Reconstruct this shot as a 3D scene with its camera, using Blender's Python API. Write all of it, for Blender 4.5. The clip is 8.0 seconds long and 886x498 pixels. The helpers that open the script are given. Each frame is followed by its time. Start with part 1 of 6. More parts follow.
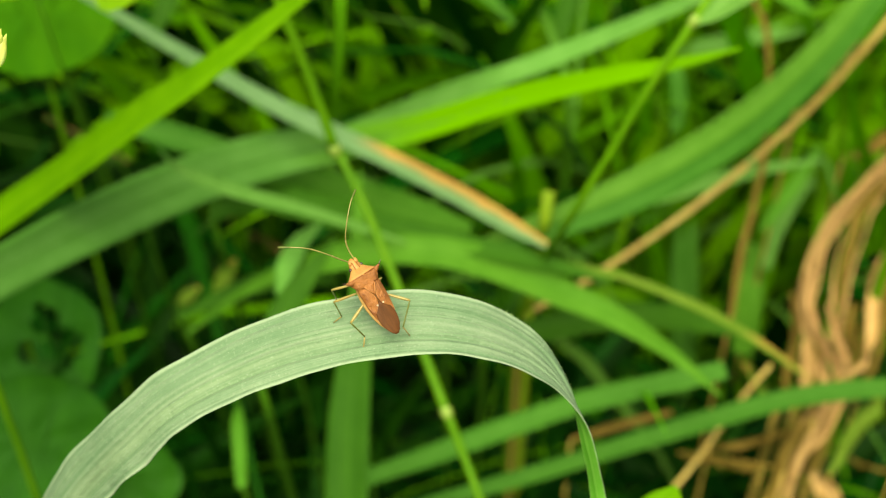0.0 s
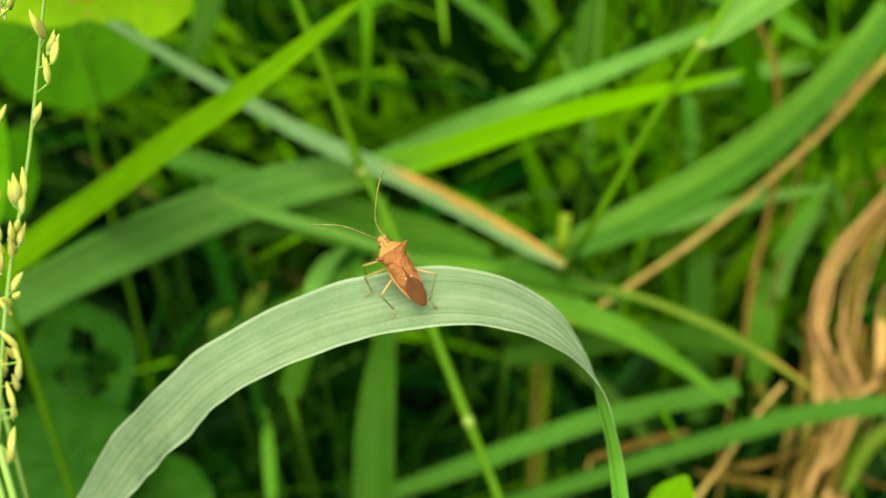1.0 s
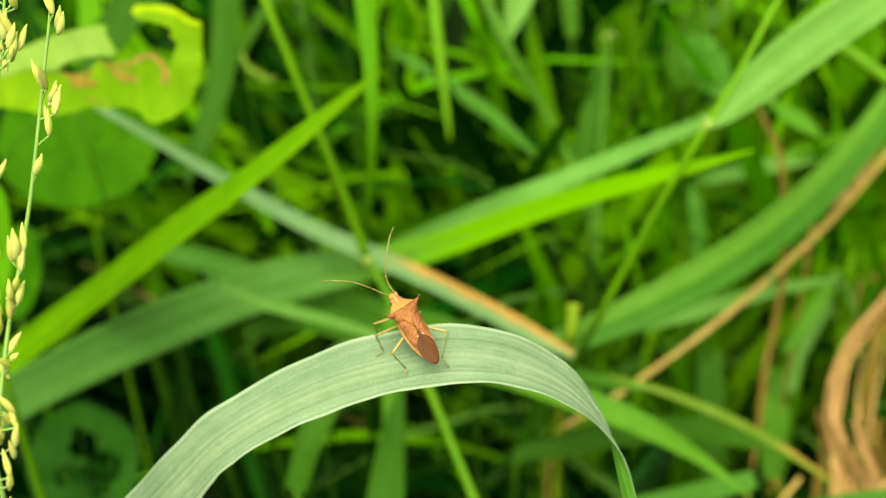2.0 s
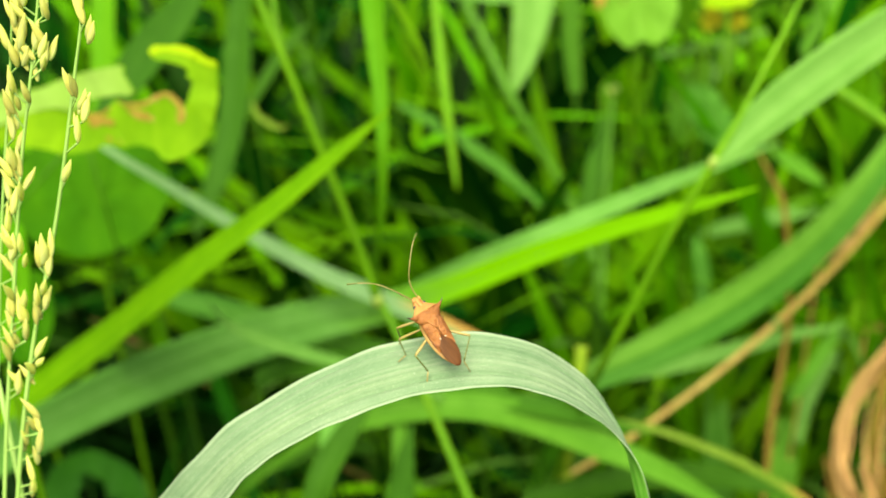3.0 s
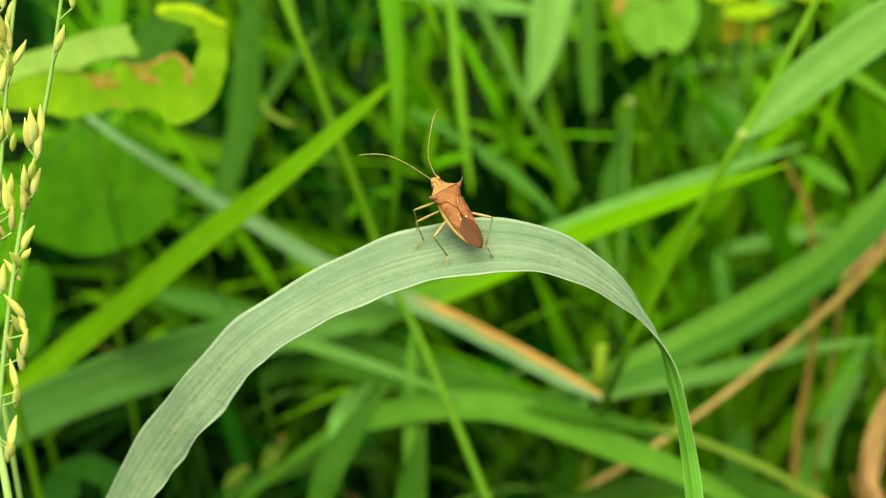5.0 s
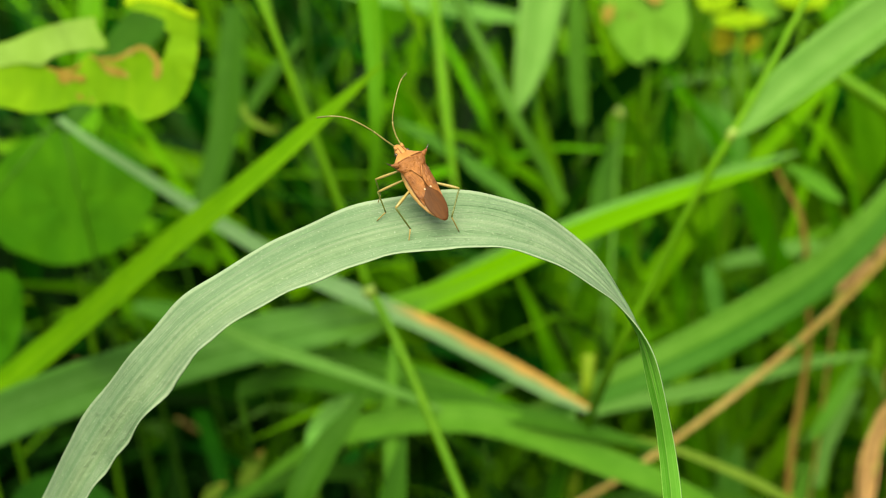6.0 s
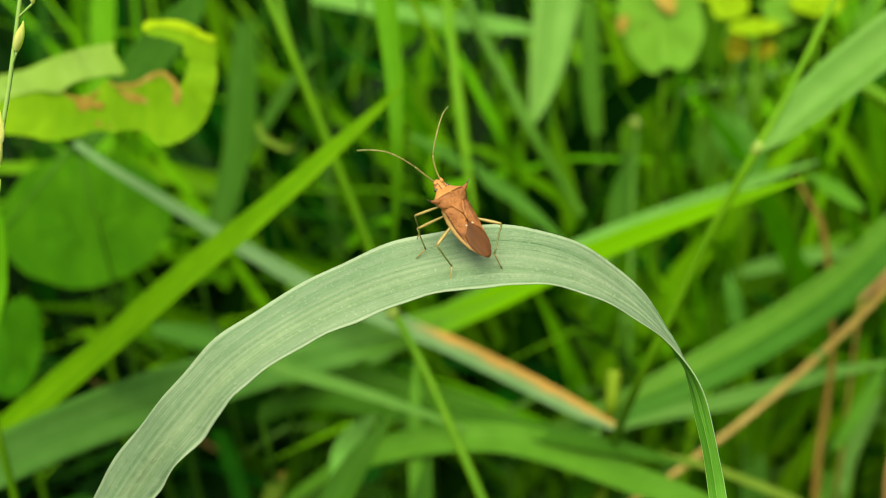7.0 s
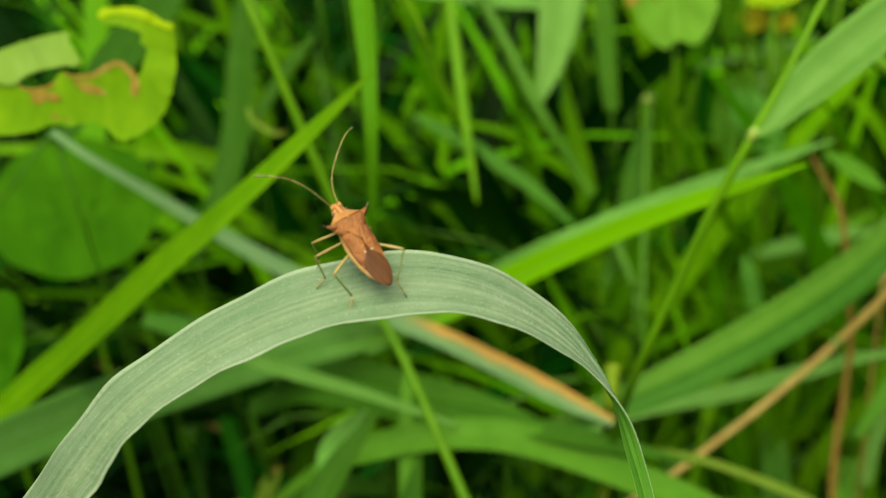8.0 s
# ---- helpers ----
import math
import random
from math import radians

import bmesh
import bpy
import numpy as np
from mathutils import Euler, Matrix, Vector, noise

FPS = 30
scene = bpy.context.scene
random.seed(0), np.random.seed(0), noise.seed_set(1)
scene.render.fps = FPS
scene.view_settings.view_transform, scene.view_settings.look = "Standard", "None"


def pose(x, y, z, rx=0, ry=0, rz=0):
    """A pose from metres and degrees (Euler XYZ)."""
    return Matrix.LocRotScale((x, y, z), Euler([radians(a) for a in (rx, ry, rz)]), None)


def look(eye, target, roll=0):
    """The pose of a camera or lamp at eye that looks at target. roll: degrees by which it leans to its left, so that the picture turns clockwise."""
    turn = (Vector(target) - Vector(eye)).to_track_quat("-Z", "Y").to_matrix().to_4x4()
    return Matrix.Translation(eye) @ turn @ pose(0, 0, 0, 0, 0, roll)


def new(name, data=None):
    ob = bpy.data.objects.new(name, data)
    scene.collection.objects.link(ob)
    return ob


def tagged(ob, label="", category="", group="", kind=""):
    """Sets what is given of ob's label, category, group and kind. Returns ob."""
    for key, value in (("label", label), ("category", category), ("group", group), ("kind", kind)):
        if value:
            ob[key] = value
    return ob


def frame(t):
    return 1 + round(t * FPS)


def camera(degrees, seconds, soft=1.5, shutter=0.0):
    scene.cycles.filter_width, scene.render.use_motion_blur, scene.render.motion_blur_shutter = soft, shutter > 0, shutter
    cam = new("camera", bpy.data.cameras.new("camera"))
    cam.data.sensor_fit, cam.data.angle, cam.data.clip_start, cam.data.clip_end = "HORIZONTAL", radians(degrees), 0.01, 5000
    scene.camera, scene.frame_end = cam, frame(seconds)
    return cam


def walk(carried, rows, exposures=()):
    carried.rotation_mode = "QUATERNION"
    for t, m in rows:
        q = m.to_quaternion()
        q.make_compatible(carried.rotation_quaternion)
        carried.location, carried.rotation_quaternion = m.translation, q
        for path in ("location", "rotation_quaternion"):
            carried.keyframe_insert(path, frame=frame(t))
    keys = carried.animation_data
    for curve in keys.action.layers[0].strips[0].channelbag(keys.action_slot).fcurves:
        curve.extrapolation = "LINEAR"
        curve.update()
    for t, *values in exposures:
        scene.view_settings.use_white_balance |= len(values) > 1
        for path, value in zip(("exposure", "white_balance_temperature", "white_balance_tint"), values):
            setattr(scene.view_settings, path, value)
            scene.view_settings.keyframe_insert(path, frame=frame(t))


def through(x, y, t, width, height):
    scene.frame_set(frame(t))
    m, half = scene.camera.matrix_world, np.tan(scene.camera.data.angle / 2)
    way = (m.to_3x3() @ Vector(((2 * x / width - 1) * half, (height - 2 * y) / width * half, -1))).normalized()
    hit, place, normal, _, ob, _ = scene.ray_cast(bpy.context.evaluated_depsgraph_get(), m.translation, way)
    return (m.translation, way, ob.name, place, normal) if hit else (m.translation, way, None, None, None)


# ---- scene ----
cam = camera(36.0, 8.0, soft=0.95, shutter=0.08)
cam.data.dof.use_dof = True
cam.data.dof.focus_distance = 0.142
cam.data.dof.aperture_fstop = 29.0
PATH = [
    (0.0, pose(0.00826, -0.11171, 0.45739, 50.904, -0.002, 0.305)),
    (0.5, pose(0.00850, -0.11776, 0.45958, 51.775, 0.252, 0.349)),
    (1.0, pose(0.00804, -0.12870, 0.45995, 53.126, 0.749, 0.798)),
    (1.5, pose(0.00782, -0.12980, 0.45514, 56.340, 1.346, 0.544)),
    (1.7, pose(0.00689, -0.12852, 0.45242, 57.302, 1.271, 0.442)),
    (2.8, pose(0.00635, -0.13712, 0.44870, 60.405, 2.123, 0.577)),
    (3.0, pose(0.00456, -0.13750, 0.44568, 61.346, 1.646, 0.381)),
    (3.5, pose(0.00505, -0.13659, 0.44281, 62.666, 1.746, 0.446)),
    (4.0, pose(0.00505, -0.13775, 0.43473, 63.202, 1.713, 0.442)),
    (4.2, pose(0.00153, -0.13725, 0.43434, 63.083, 1.578, -0.373)),
    (5.3, pose(0.00221, -0.13477, 0.41674, 65.242, 1.376, 1.180)),
    (5.5, pose(0.00221, -0.13394, 0.41606, 65.593, 1.388, 1.176)),
    (6.0, pose(0.00500, -0.12823, 0.41087, 65.696, 1.262, 0.725)),
    (6.5, pose(0.00413, -0.12297, 0.41243, 66.377, 1.984, 0.091)),
    (7.0, pose(0.00144, -0.12427, 0.41260, 65.926, 2.365, 0.537)),
    (7.5, pose(0.00767, -0.12599, 0.41663, 64.848, 2.887, 2.296)),
    (8.0, pose(0.01501, -0.10891, 0.41130, 64.581, 3.619, 2.186)),
]
walk(cam, PATH, exposures=((0.0, 1.13, 7450, -8), (0.5, 1.15, 7450, -8), (1.0, 1.07, 7450, -8), (1.5, 1.14, 7450, -8), (2.8, 1.41, 7200, -5), (3.5, 1.48, 7200, -5), (4.0, 1.14, 7200, -5), (4.2, 1.12, 7200, -5), (5.5, 1.05, 7200, -5), (6.0, 1.03, 7200, -5), (6.5, 0.86, 7200, -5), (7.5, 1.01, 7200, -5), (8.0, 0.69, 7200, -5)))

# world, sun
world = bpy.data.worlds.new("sky")
scene.world = world
world.use_nodes = True
wn = world.node_tree
sky = wn.nodes.new("ShaderNodeTexSky")
sky.sky_type, sky.sun_disc = "NISHITA", False
sky.sun_elevation, sky.sun_rotation = radians(62), radians(187)
sky.air_density, sky.dust_density, sky.ozone_density = 1.0, 3.0, 1.0
back = wn.nodes["Background"]
wn.links.new(sky.outputs[0], back.inputs[0])
back.inputs[1].default_value = 0.085
sun = new("sun", bpy.data.lights.new("sun", "SUN"))
sun.data.energy, sun.data.angle, sun.data.color = 5.0, radians(60), (1.0, 0.93, 0.80)
sun.matrix_world = look((-0.06, -0.52, 1.0), (0, 0.05, 0))

# ---- materials ----


def nodes_of(name):
    m = bpy.data.materials.new(name)
    m.use_nodes = True
    t = m.node_tree
    t.nodes.clear()
    return m, t


def link(t, a, b):
    t.links.new(a, b)


def math_node(t, op, a, b=0.5):
    n = t.nodes.new("ShaderNodeMath")
    n.operation = op
    for i, v in enumerate((a, b)):
        if isinstance(v, (int, float)):
            n.inputs[i].default_value = v
        else:
            link(t, v, n.inputs[i])
    return n.outputs[0]


def mix_node(t, fac, a, b, blend="MIX"):
    n = t.nodes.new("ShaderNodeMix")
    n.data_type, n.blend_type = "RGBA", blend
    for i, v in ((0, fac), (6, a), (7, b)):
        if isinstance(v, (int, float)):
            n.inputs[i].default_value = v
        elif isinstance(v, tuple):
            n.inputs[i].default_value = (*v, 1)
        else:
            link(t, v, n.inputs[i])
    return n.outputs[2]


def ramp_node(t, fac, stops):
    n = t.nodes.new("ShaderNodeValToRGB")
    e = n.color_ramp.elements
    while len(e) < len(stops):
        e.new(0.5)
    for el, (p, c) in zip(e, stops):
        el.position = p
        el.color = (*c, 1) if isinstance(c, tuple) else (c, c, c, 1)
    link(t, fac, n.inputs[0])
    return n.outputs[0]


def noise_node(t, vec, scale, detail=4.0, rough=0.55):
    n = t.nodes.new("ShaderNodeTexNoise")
    n.inputs["Scale"].default_value, n.inputs["Detail"].default_value, n.inputs["Roughness"].default_value = scale, detail, rough
    link(t, vec, n.inputs["Vector"])
    return n.outputs[0]


def mapped(t, vec, scale):
    n = t.nodes.new("ShaderNodeMapping")
    n.inputs["Scale"].default_value = scale
    link(t, vec, n.inputs["Vector"])
    return n.outputs[0]


def finish(t, colour, rough, height=None, bump=0.2, through=0.0, coat=0.0, spec=0.4, through_tint=(0.72, 1.0, 0.5)):
    """Principled surface with relief; through: the share of light that a leaf lets pass."""
    p = t.nodes.new("ShaderNodeBsdfPrincipled")
    link(t, colour, p.inputs["Base Color"])
    p.inputs["Specular IOR Level"].default_value = spec
    p.inputs["Coat Weight"].default_value = coat
    if isinstance(rough, float):
        p.inputs["Roughness"].default_value = rough
    else:
        link(t, rough, p.inputs["Roughness"])
    if height is not None:
        b = t.nodes.new("ShaderNodeBump")
        b.inputs["Strength"].default_value, b.inputs["Distance"].default_value = bump, 0.0004
        link(t, height, b.inputs["Height"])
        link(t, b.outputs[0], p.inputs["Normal"])
    shader = p.outputs[0]
    if through > 0:
        tr = t.nodes.new("ShaderNodeBsdfTranslucent")
        link(t, mix_node(t, 1.0, colour, through_tint, "MULTIPLY"), tr.inputs["Color"])
        mx = t.nodes.new("ShaderNodeMixShader")
        mx.inputs[0].default_value = through
        link(t, shader, mx.inputs[1])
        link(t, tr.outputs[0], mx.inputs[2])
        shader = mx.outputs[0]
    out = t.nodes.new("ShaderNodeOutputMaterial")
    link(t, shader, out.inputs["Surface"])


def leaf_material(name, base, light, dark, veins=26, contrast=0.5, through=0.3, rough=0.5, spread=0.5, dry=None, dry_from=0.6, spots=0.0, islands=False, midrib=0.5, spec=0.05, tip=None, tip_from=0.5, margin=0.0, specks=0.0, crinkle=0.0, warm=None, plain=0.55):
    """A grass leaf: veins run along it, blotches and a paler midrib; a share of it may be dried."""
    m, t = nodes_of(name)
    co = t.nodes.new("ShaderNodeTexCoord")
    if islands:
        rnd = t.nodes.new("ShaderNodeNewGeometry").outputs["Random Per Island"]
    else:
        rnd = t.nodes.new("ShaderNodeObjectInfo").outputs["Random"]
    uv = t.nodes.new("ShaderNodeSeparateXYZ")
    link(t, co.outputs["UV"], uv.inputs[0])
    fine = noise_node(t, mapped(t, co.outputs["UV"], (veins, 1.6, 1)), 1.0, 3.0, 0.6)
    broad = noise_node(t, mapped(t, co.outputs["UV"], (veins * 0.28, 0.9, 1)), 1.0, 2.0, 0.5)
    blotch = noise_node(t, co.outputs["Object"], 160.0, 4.0, 0.6)
    streak = math_node(t, "MULTIPLY", math_node(t, "ADD", fine, broad), 0.5)
    if specks:
        hair = noise_node(t, mapped(t, co.outputs["UV"], (veins * 3.2, 5.0, 1)), 1.0, 2.0, 0.6)
        streak = math_node(t, "ADD", math_node(t, "MULTIPLY", streak, 0.66), math_node(t, "MULTIPLY", hair, 0.34))
    col = mix_node(t, ramp_node(t, streak, [(0.5 - 0.16 / max(contrast, 0.05) * 0.5, 0.0), (0.5 + 0.16 / max(contrast, 0.05) * 0.5, 1.0)]), dark, light)
    col = mix_node(t, plain, col, base)
    col = mix_node(t, math_node(t, "MULTIPLY", ramp_node(t, blotch, [(0.35, 0.0), (0.7, 1.0)]), 0.5), col, dark)
    # each leaf is a little different in tone
    hsv = t.nodes.new("ShaderNodeHueSaturation")
    link(t, math_node(t, "ADD", math_node(t, "MULTIPLY", rnd, 0.022 * spread), 0.5 - 0.014 * spread), hsv.inputs["Hue"])
    rnd2 = math_node(t, "FRACT", math_node(t, "MULTIPLY", rnd, 17.3))
    link(t, math_node(t, "ADD", math_node(t, "MULTIPLY", rnd2, 0.9 * spread), 1.0 - 0.45 * spread), hsv.inputs["Value"])
    link(t, col, hsv.inputs["Color"])
    col = hsv.outputs[0]
    # the midrib
    off = math_node(t, "ABSOLUTE", math_node(t, "SUBTRACT", uv.outputs[0], 0.5))
    rib = ramp_node(t, off, [(0.012, 1.0), (0.04, 0.0)])
    col = mix_node(t, math_node(t, "MULTIPLY", rib, midrib), col, light)
    if margin:
        col = mix_node(t, math_node(t, "MULTIPLY", ramp_node(t, off, [(0.45, 0.0), (0.475, 1.0)]), margin), col, tuple(min(0.8, c * 1.3 + 0.015) for c in light))
    if warm:
        # a yellower tint along the raised middle of the older half
        band = ramp_node(t, math_node(t, "ABSOLUTE", math_node(t, "SUBTRACT", math_node(t, "ADD", uv.outputs[0], math_node(t, "MULTIPLY", broad, 0.12)), 0.68)), [(0.03, 1.0), (0.24, 0.0)])
        older = ramp_node(t, uv.outputs[1], [(0.40, 1.0), (0.62, 0.25)])
        col = mix_node(t, math_node(t, "MULTIPLY", math_node(t, "MULTIPLY", band, older), 0.15), col, warm)
    if specks:
        dots = noise_node(t, mapped(t, co.outputs["UV"], (40, 480, 1)), 1.0, 2.0, 0.6)
        col = mix_node(t, math_node(t, "MULTIPLY", ramp_node(t, dots, [(0.60, 0.0), (0.72, 1.0)]), specks), col, (0.31, 0.37, 0.26))
    # the lit outer part of a half-shaded blade, put into the colour
    if tip:
        col = mix_node(t, ramp_node(t, math_node(t, "ADD", uv.outputs[1], math_node(t, "MULTIPLY", math_node(t, "SUBTRACT", broad, 0.5), 0.2)), [(tip_from - 0.08, 0.0), (tip_from + 0.08, 1.0)]), col, tip)
    if dry:
        wob = math_node(t, "ADD", uv.outputs[1], math_node(t, "MULTIPLY", math_node(t, "SUBTRACT", broad, 0.5), 0.35))
        f = ramp_node(t, wob, [(dry_from, 0.0), (dry_from + 0.06, 1.0)])
        side = ramp_node(t, math_node(t, "ADD", uv.outputs[0], math_node(t, "MULTIPLY", math_node(t, "SUBTRACT", blotch, 0.5), 0.5)), [(0.20, 1.0), (0.56, 0.0)])
        col = mix_node(t, math_node(t, "MULTIPLY", f, side), col, dry)
    if spots:
        sp = noise_node(t, co.outputs["Object"], 90.0, 5.0, 0.7)
        col = mix_node(t, ramp_node(t, sp, [(0.72 - spots * 0.2, 0.0), (0.78 - spots * 0.2, 1.0)]), col, (0.10, 0.05, 0.012))
    r = math_node(t, "ADD", math_node(t, "MULTIPLY", fine, 0.25), rough - 0.12)
    if crinkle:
        pucker = noise_node(t, mapped(t, co.outputs["UV"], (9, 95, 1)), 1.0, 3.0, 0.6)
        streak = math_node(t, "ADD", streak, math_node(t, "MULTIPLY", pucker, crinkle))
        streak = math_node(t, "ADD", streak, math_node(t, "MULTIPLY", dots, crinkle * 0.5))
    finish(t, col, r, streak, 0.35 + 0.3 * crinkle, through, 0.0, spec)
    return m


def plain_material(name, base, other, scale, rough=0.5, bump=0.2, stretch=(1, 1, 1), through=0.0, coat=0.0, spread=0.3, spec=0.4):
    """One colour that wanders to another by grain and blotches."""
    m, t = nodes_of(name)
    co = t.nodes.new("ShaderNodeTexCoord")
    rnd = t.nodes.new("ShaderNodeObjectInfo").outputs["Random"]
    v = mapped(t, co.outputs["Object"], stretch)
    a, b = noise_node(t, v, scale, 5.0, 0.65), noise_node(t, v, scale * 0.17, 3.0)
    f = ramp_node(t, math_node(t, "ADD", math_node(t, "MULTIPLY", a, 0.6), math_node(t, "MULTIPLY", b, 0.4)), [(0.36, 0.0), (0.64, 1.0)])
    hsv = t.nodes.new("ShaderNodeHueSaturation")
    link(t, math_node(t, "ADD", math_node(t, "MULTIPLY", rnd, spread), 1.0 - spread * 0.5), hsv.inputs["Value"])
    link(t, mix_node(t, f, base, other), hsv.inputs["Color"])
    finish(t, hsv.outputs[0], math_node(t, "ADD", math_node(t, "MULTIPLY", a, 0.2), rough - 0.1), a, bump, through, coat, spec)
    return m


LEAF_PALE = leaf_material("pale_leaf_face", (0.1530, 0.2340, 0.1250), (0.2600, 0.3160, 0.2060), (0.0850, 0.1600, 0.0740), 30, 1.0, 0.22, 0.6, 0.05, midrib=0.35, margin=0.55, spec=0.2, specks=0.6, crinkle=1.1, warm=(0.270, 0.350, 0.160), plain=0.5)
LEAF_UNDER = leaf_material("leaf_underside", (0.130, 0.420, 0.0300), (0.270, 0.500, 0.1000), (0.060, 0.270, 0.0130), 16, 0.7, 0.5, 0.55, 0.05, midrib=0.6, margin=0.9)
LEAF_BRIGHT = leaf_material("bright_leaf", (0.090, 0.226, 0.0030), (0.150, 0.305, 0.0090), (0.050, 0.150, 0.0018), 14, 0.9, 0.3, 0.6, 0.15)
LEAF_MID = leaf_material("green_leaf", (0.066, 0.190, 0.0130), (0.106, 0.245, 0.0280), (0.036, 0.128, 0.0060), 16, 0.7, 0.3, 0.6, 0.3)
# Darker copy of the green leaf, with the shade of low blades painted in.
LEAF_SHADED = leaf_material("shaded_leaf", (0.0265, 0.0892, 0.0042), (0.0454, 0.1232, 0.0104), (0.0151, 0.0595, 0.0023), 14, 0.5, 0.3, 0.6, 0.25)
# Base colour stands for the blade's shaded half, tip colour for the lit half.
LEAF_LONG = leaf_material("long_leaf", (0.0695, 0.1716, 0.0299), (0.1060, 0.2214, 0.0499), (0.0424, 0.1292, 0.0135), 16, 0.7, 0.3, 0.6, 0.05, tip=(0.118, 0.300, 0.0045), tip_from=0.60)
LEAF_PALE2 = leaf_material("grey_green_leaf", (0.100, 0.236, 0.0400), (0.150, 0.290, 0.0680), (0.062, 0.175, 0.0200), 14, 0.7, 0.28, 0.6, 0.25)
LEAF_TAN = leaf_material("withering_leaf", (0.110, 0.205, 0.0780), (0.160, 0.250, 0.1200), (0.075, 0.155, 0.0500), 12, 0.6, 0.25, 0.6, 0.1, dry=(0.350, 0.200, 0.0460), dry_from=0.62)
LEAF_YELLOW = leaf_material("yellow_green_leaf", (0.2029, 0.3326, 0.0070), (0.2706, 0.3830, 0.0160), (0.1353, 0.2621, 0.0050), 7, 0.5, 0.35, 0.6, 0.1, spots=0.15, midrib=0.2)
LEAF_LIME = leaf_material("lime_leaf", (0.1238, 0.2759, 0.0247), (0.1633, 0.3194, 0.0408), (0.0842, 0.2178, 0.0123), 5, 0.5, 0.4, 0.6, 0.05, midrib=0.2, spots=0.3)
TORN = leaf_material("torn_edge", (0.260, 0.190, 0.0260), (0.360, 0.270, 0.0700), (0.130, 0.085, 0.0110), 9, 1.0, 0.2, 0.7, 0.2)
LEAF_ROUND = leaf_material("round_leaf", (0.0295, 0.1157, 0.0028), (0.0536, 0.1544, 0.0048), (0.0174, 0.0721, 0.0020), 6, 0.9, 0.3, 0.7, 0.6, midrib=0.2, spec=0.02)
LEAF_BROAD = leaf_material("broad_leaf", (0.0770, 0.2288, 0.0050), (0.1058, 0.2684, 0.0125), (0.0483, 0.1716, 0.0030), 6, 0.4, 0.4, 0.6, 0.2, midrib=0.3)
# Dark and lit copies of one grass: shade and sunlight put into the colour.
GRASS_SHADED = leaf_material("shaded_sward", (0.0033, 0.0326, 0.0005), (0.0084, 0.0541, 0.0016), (0.0011, 0.0137, 0.0002), 12, 0.5, 0.16, 0.6, 1.7, islands=True)
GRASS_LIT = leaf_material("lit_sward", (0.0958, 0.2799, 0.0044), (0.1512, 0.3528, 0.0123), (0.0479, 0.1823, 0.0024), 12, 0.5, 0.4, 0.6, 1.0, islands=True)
DRY_DULL = leaf_material("dull_dry_leaf", (0.1600, 0.1080, 0.0200), (0.2080, 0.1512, 0.0360), (0.0880, 0.0518, 0.0080), 9, 0.8, 0.2, 0.65, 0.2)
GRASS_DRY = leaf_material("dry_sward", (0.214, 0.165, 0.0473), (0.275, 0.231, 0.0788), (0.133, 0.088, 0.0210), 12, 0.6, 0.2, 0.65, 0.6, islands=True)
DRY = leaf_material("dry_leaf", (0.460, 0.275, 0.0950), (0.600, 0.420, 0.1900), (0.130, 0.062, 0.0150), 9, 0.9, 0.25, 0.65, 0.5)
LEAF_FRESH = leaf_material("fresh_leaf", (0.0735, 0.1868, 0.0171), (0.1173, 0.2435, 0.0359), (0.0418, 0.1291, 0.0073), 12, 0.6, 0.3, 0.6, 0.1, margin=0.4)
LEAF_HOOK = leaf_material("gnawed_leaf", (0.1639, 0.3264, 0.0072), (0.2348, 0.3879, 0.0158), (0.0874, 0.2034, 0.0058), 5, 0.8, 0.4, 0.6, 0.05, midrib=0.2, spots=0.05)
LEAF_LOBE = leaf_material("pale_lobe", (0.2426, 0.3931, 0.0640), (0.2940, 0.4385, 0.1140), (0.1691, 0.3024, 0.0357), 5, 0.6, 0.4, 0.6, 0.05, midrib=0.1, spots=0.05)
YELLOW_RIM = leaf_material("yellow_rim", (0.2976, 0.4243, 0.0096), (0.3373, 0.4641, 0.0192), (0.2331, 0.3713, 0.0072), 5, 0.5, 0.35, 0.6, 0.05, midrib=0.1)
CUT_END = plain_material("cut_stem_skin", (0.200, 0.270, 0.0180), (0.130, 0.230, 0.0100), 220, 0.5, 0.15, (1, 1, 0.3), 0.15, spec=0.1)
LEAF_DULL = leaf_material("dull_green_leaf", (0.0459, 0.1420, 0.0135), (0.0748, 0.1900, 0.0270), (0.0255, 0.0980, 0.0063), 12, 0.9, 0.3, 0.6, 0.2)
LEAF_OLIVE = leaf_material("olive_leaf", (0.115, 0.190, 0.0180), (0.170, 0.240, 0.0400), (0.070, 0.135, 0.0080), 8, 0.8, 0.3, 0.6, 0.2, dry=(0.280, 0.180, 0.0350), dry_from=0.78)
LEAF_SCORCH = leaf_material("scorched_leaf", (0.280, 0.300, 0.0090), (0.360, 0.360, 0.0200), (0.200, 0.150, 0.0060), 6, 0.9, 0.35, 0.6, 0.2, spots=0.2)
# Darker copy of the round leaf: the low leaves' shade is in its colour.
LEAF_ROUND_SHADED = leaf_material("shaded_round_leaf", (0.0127, 0.0620, 0.0027), (0.0224, 0.0860, 0.0054), (0.0067, 0.0398, 0.0016), 6, 0.6, 0.25, 0.6, 0.3, midrib=0.3, margin=0.3)
# Near-black copy for low grass; the shade near the soil is its colour.
GRASS_LOW_SHADED = leaf_material("shaded_low_sward", (0.0017, 0.0208, 0.0003), (0.0043, 0.0364, 0.0008), (0.0007, 0.0104, 0.0001), 12, 0.5, 0.06, 0.6, 1.4, islands=True)
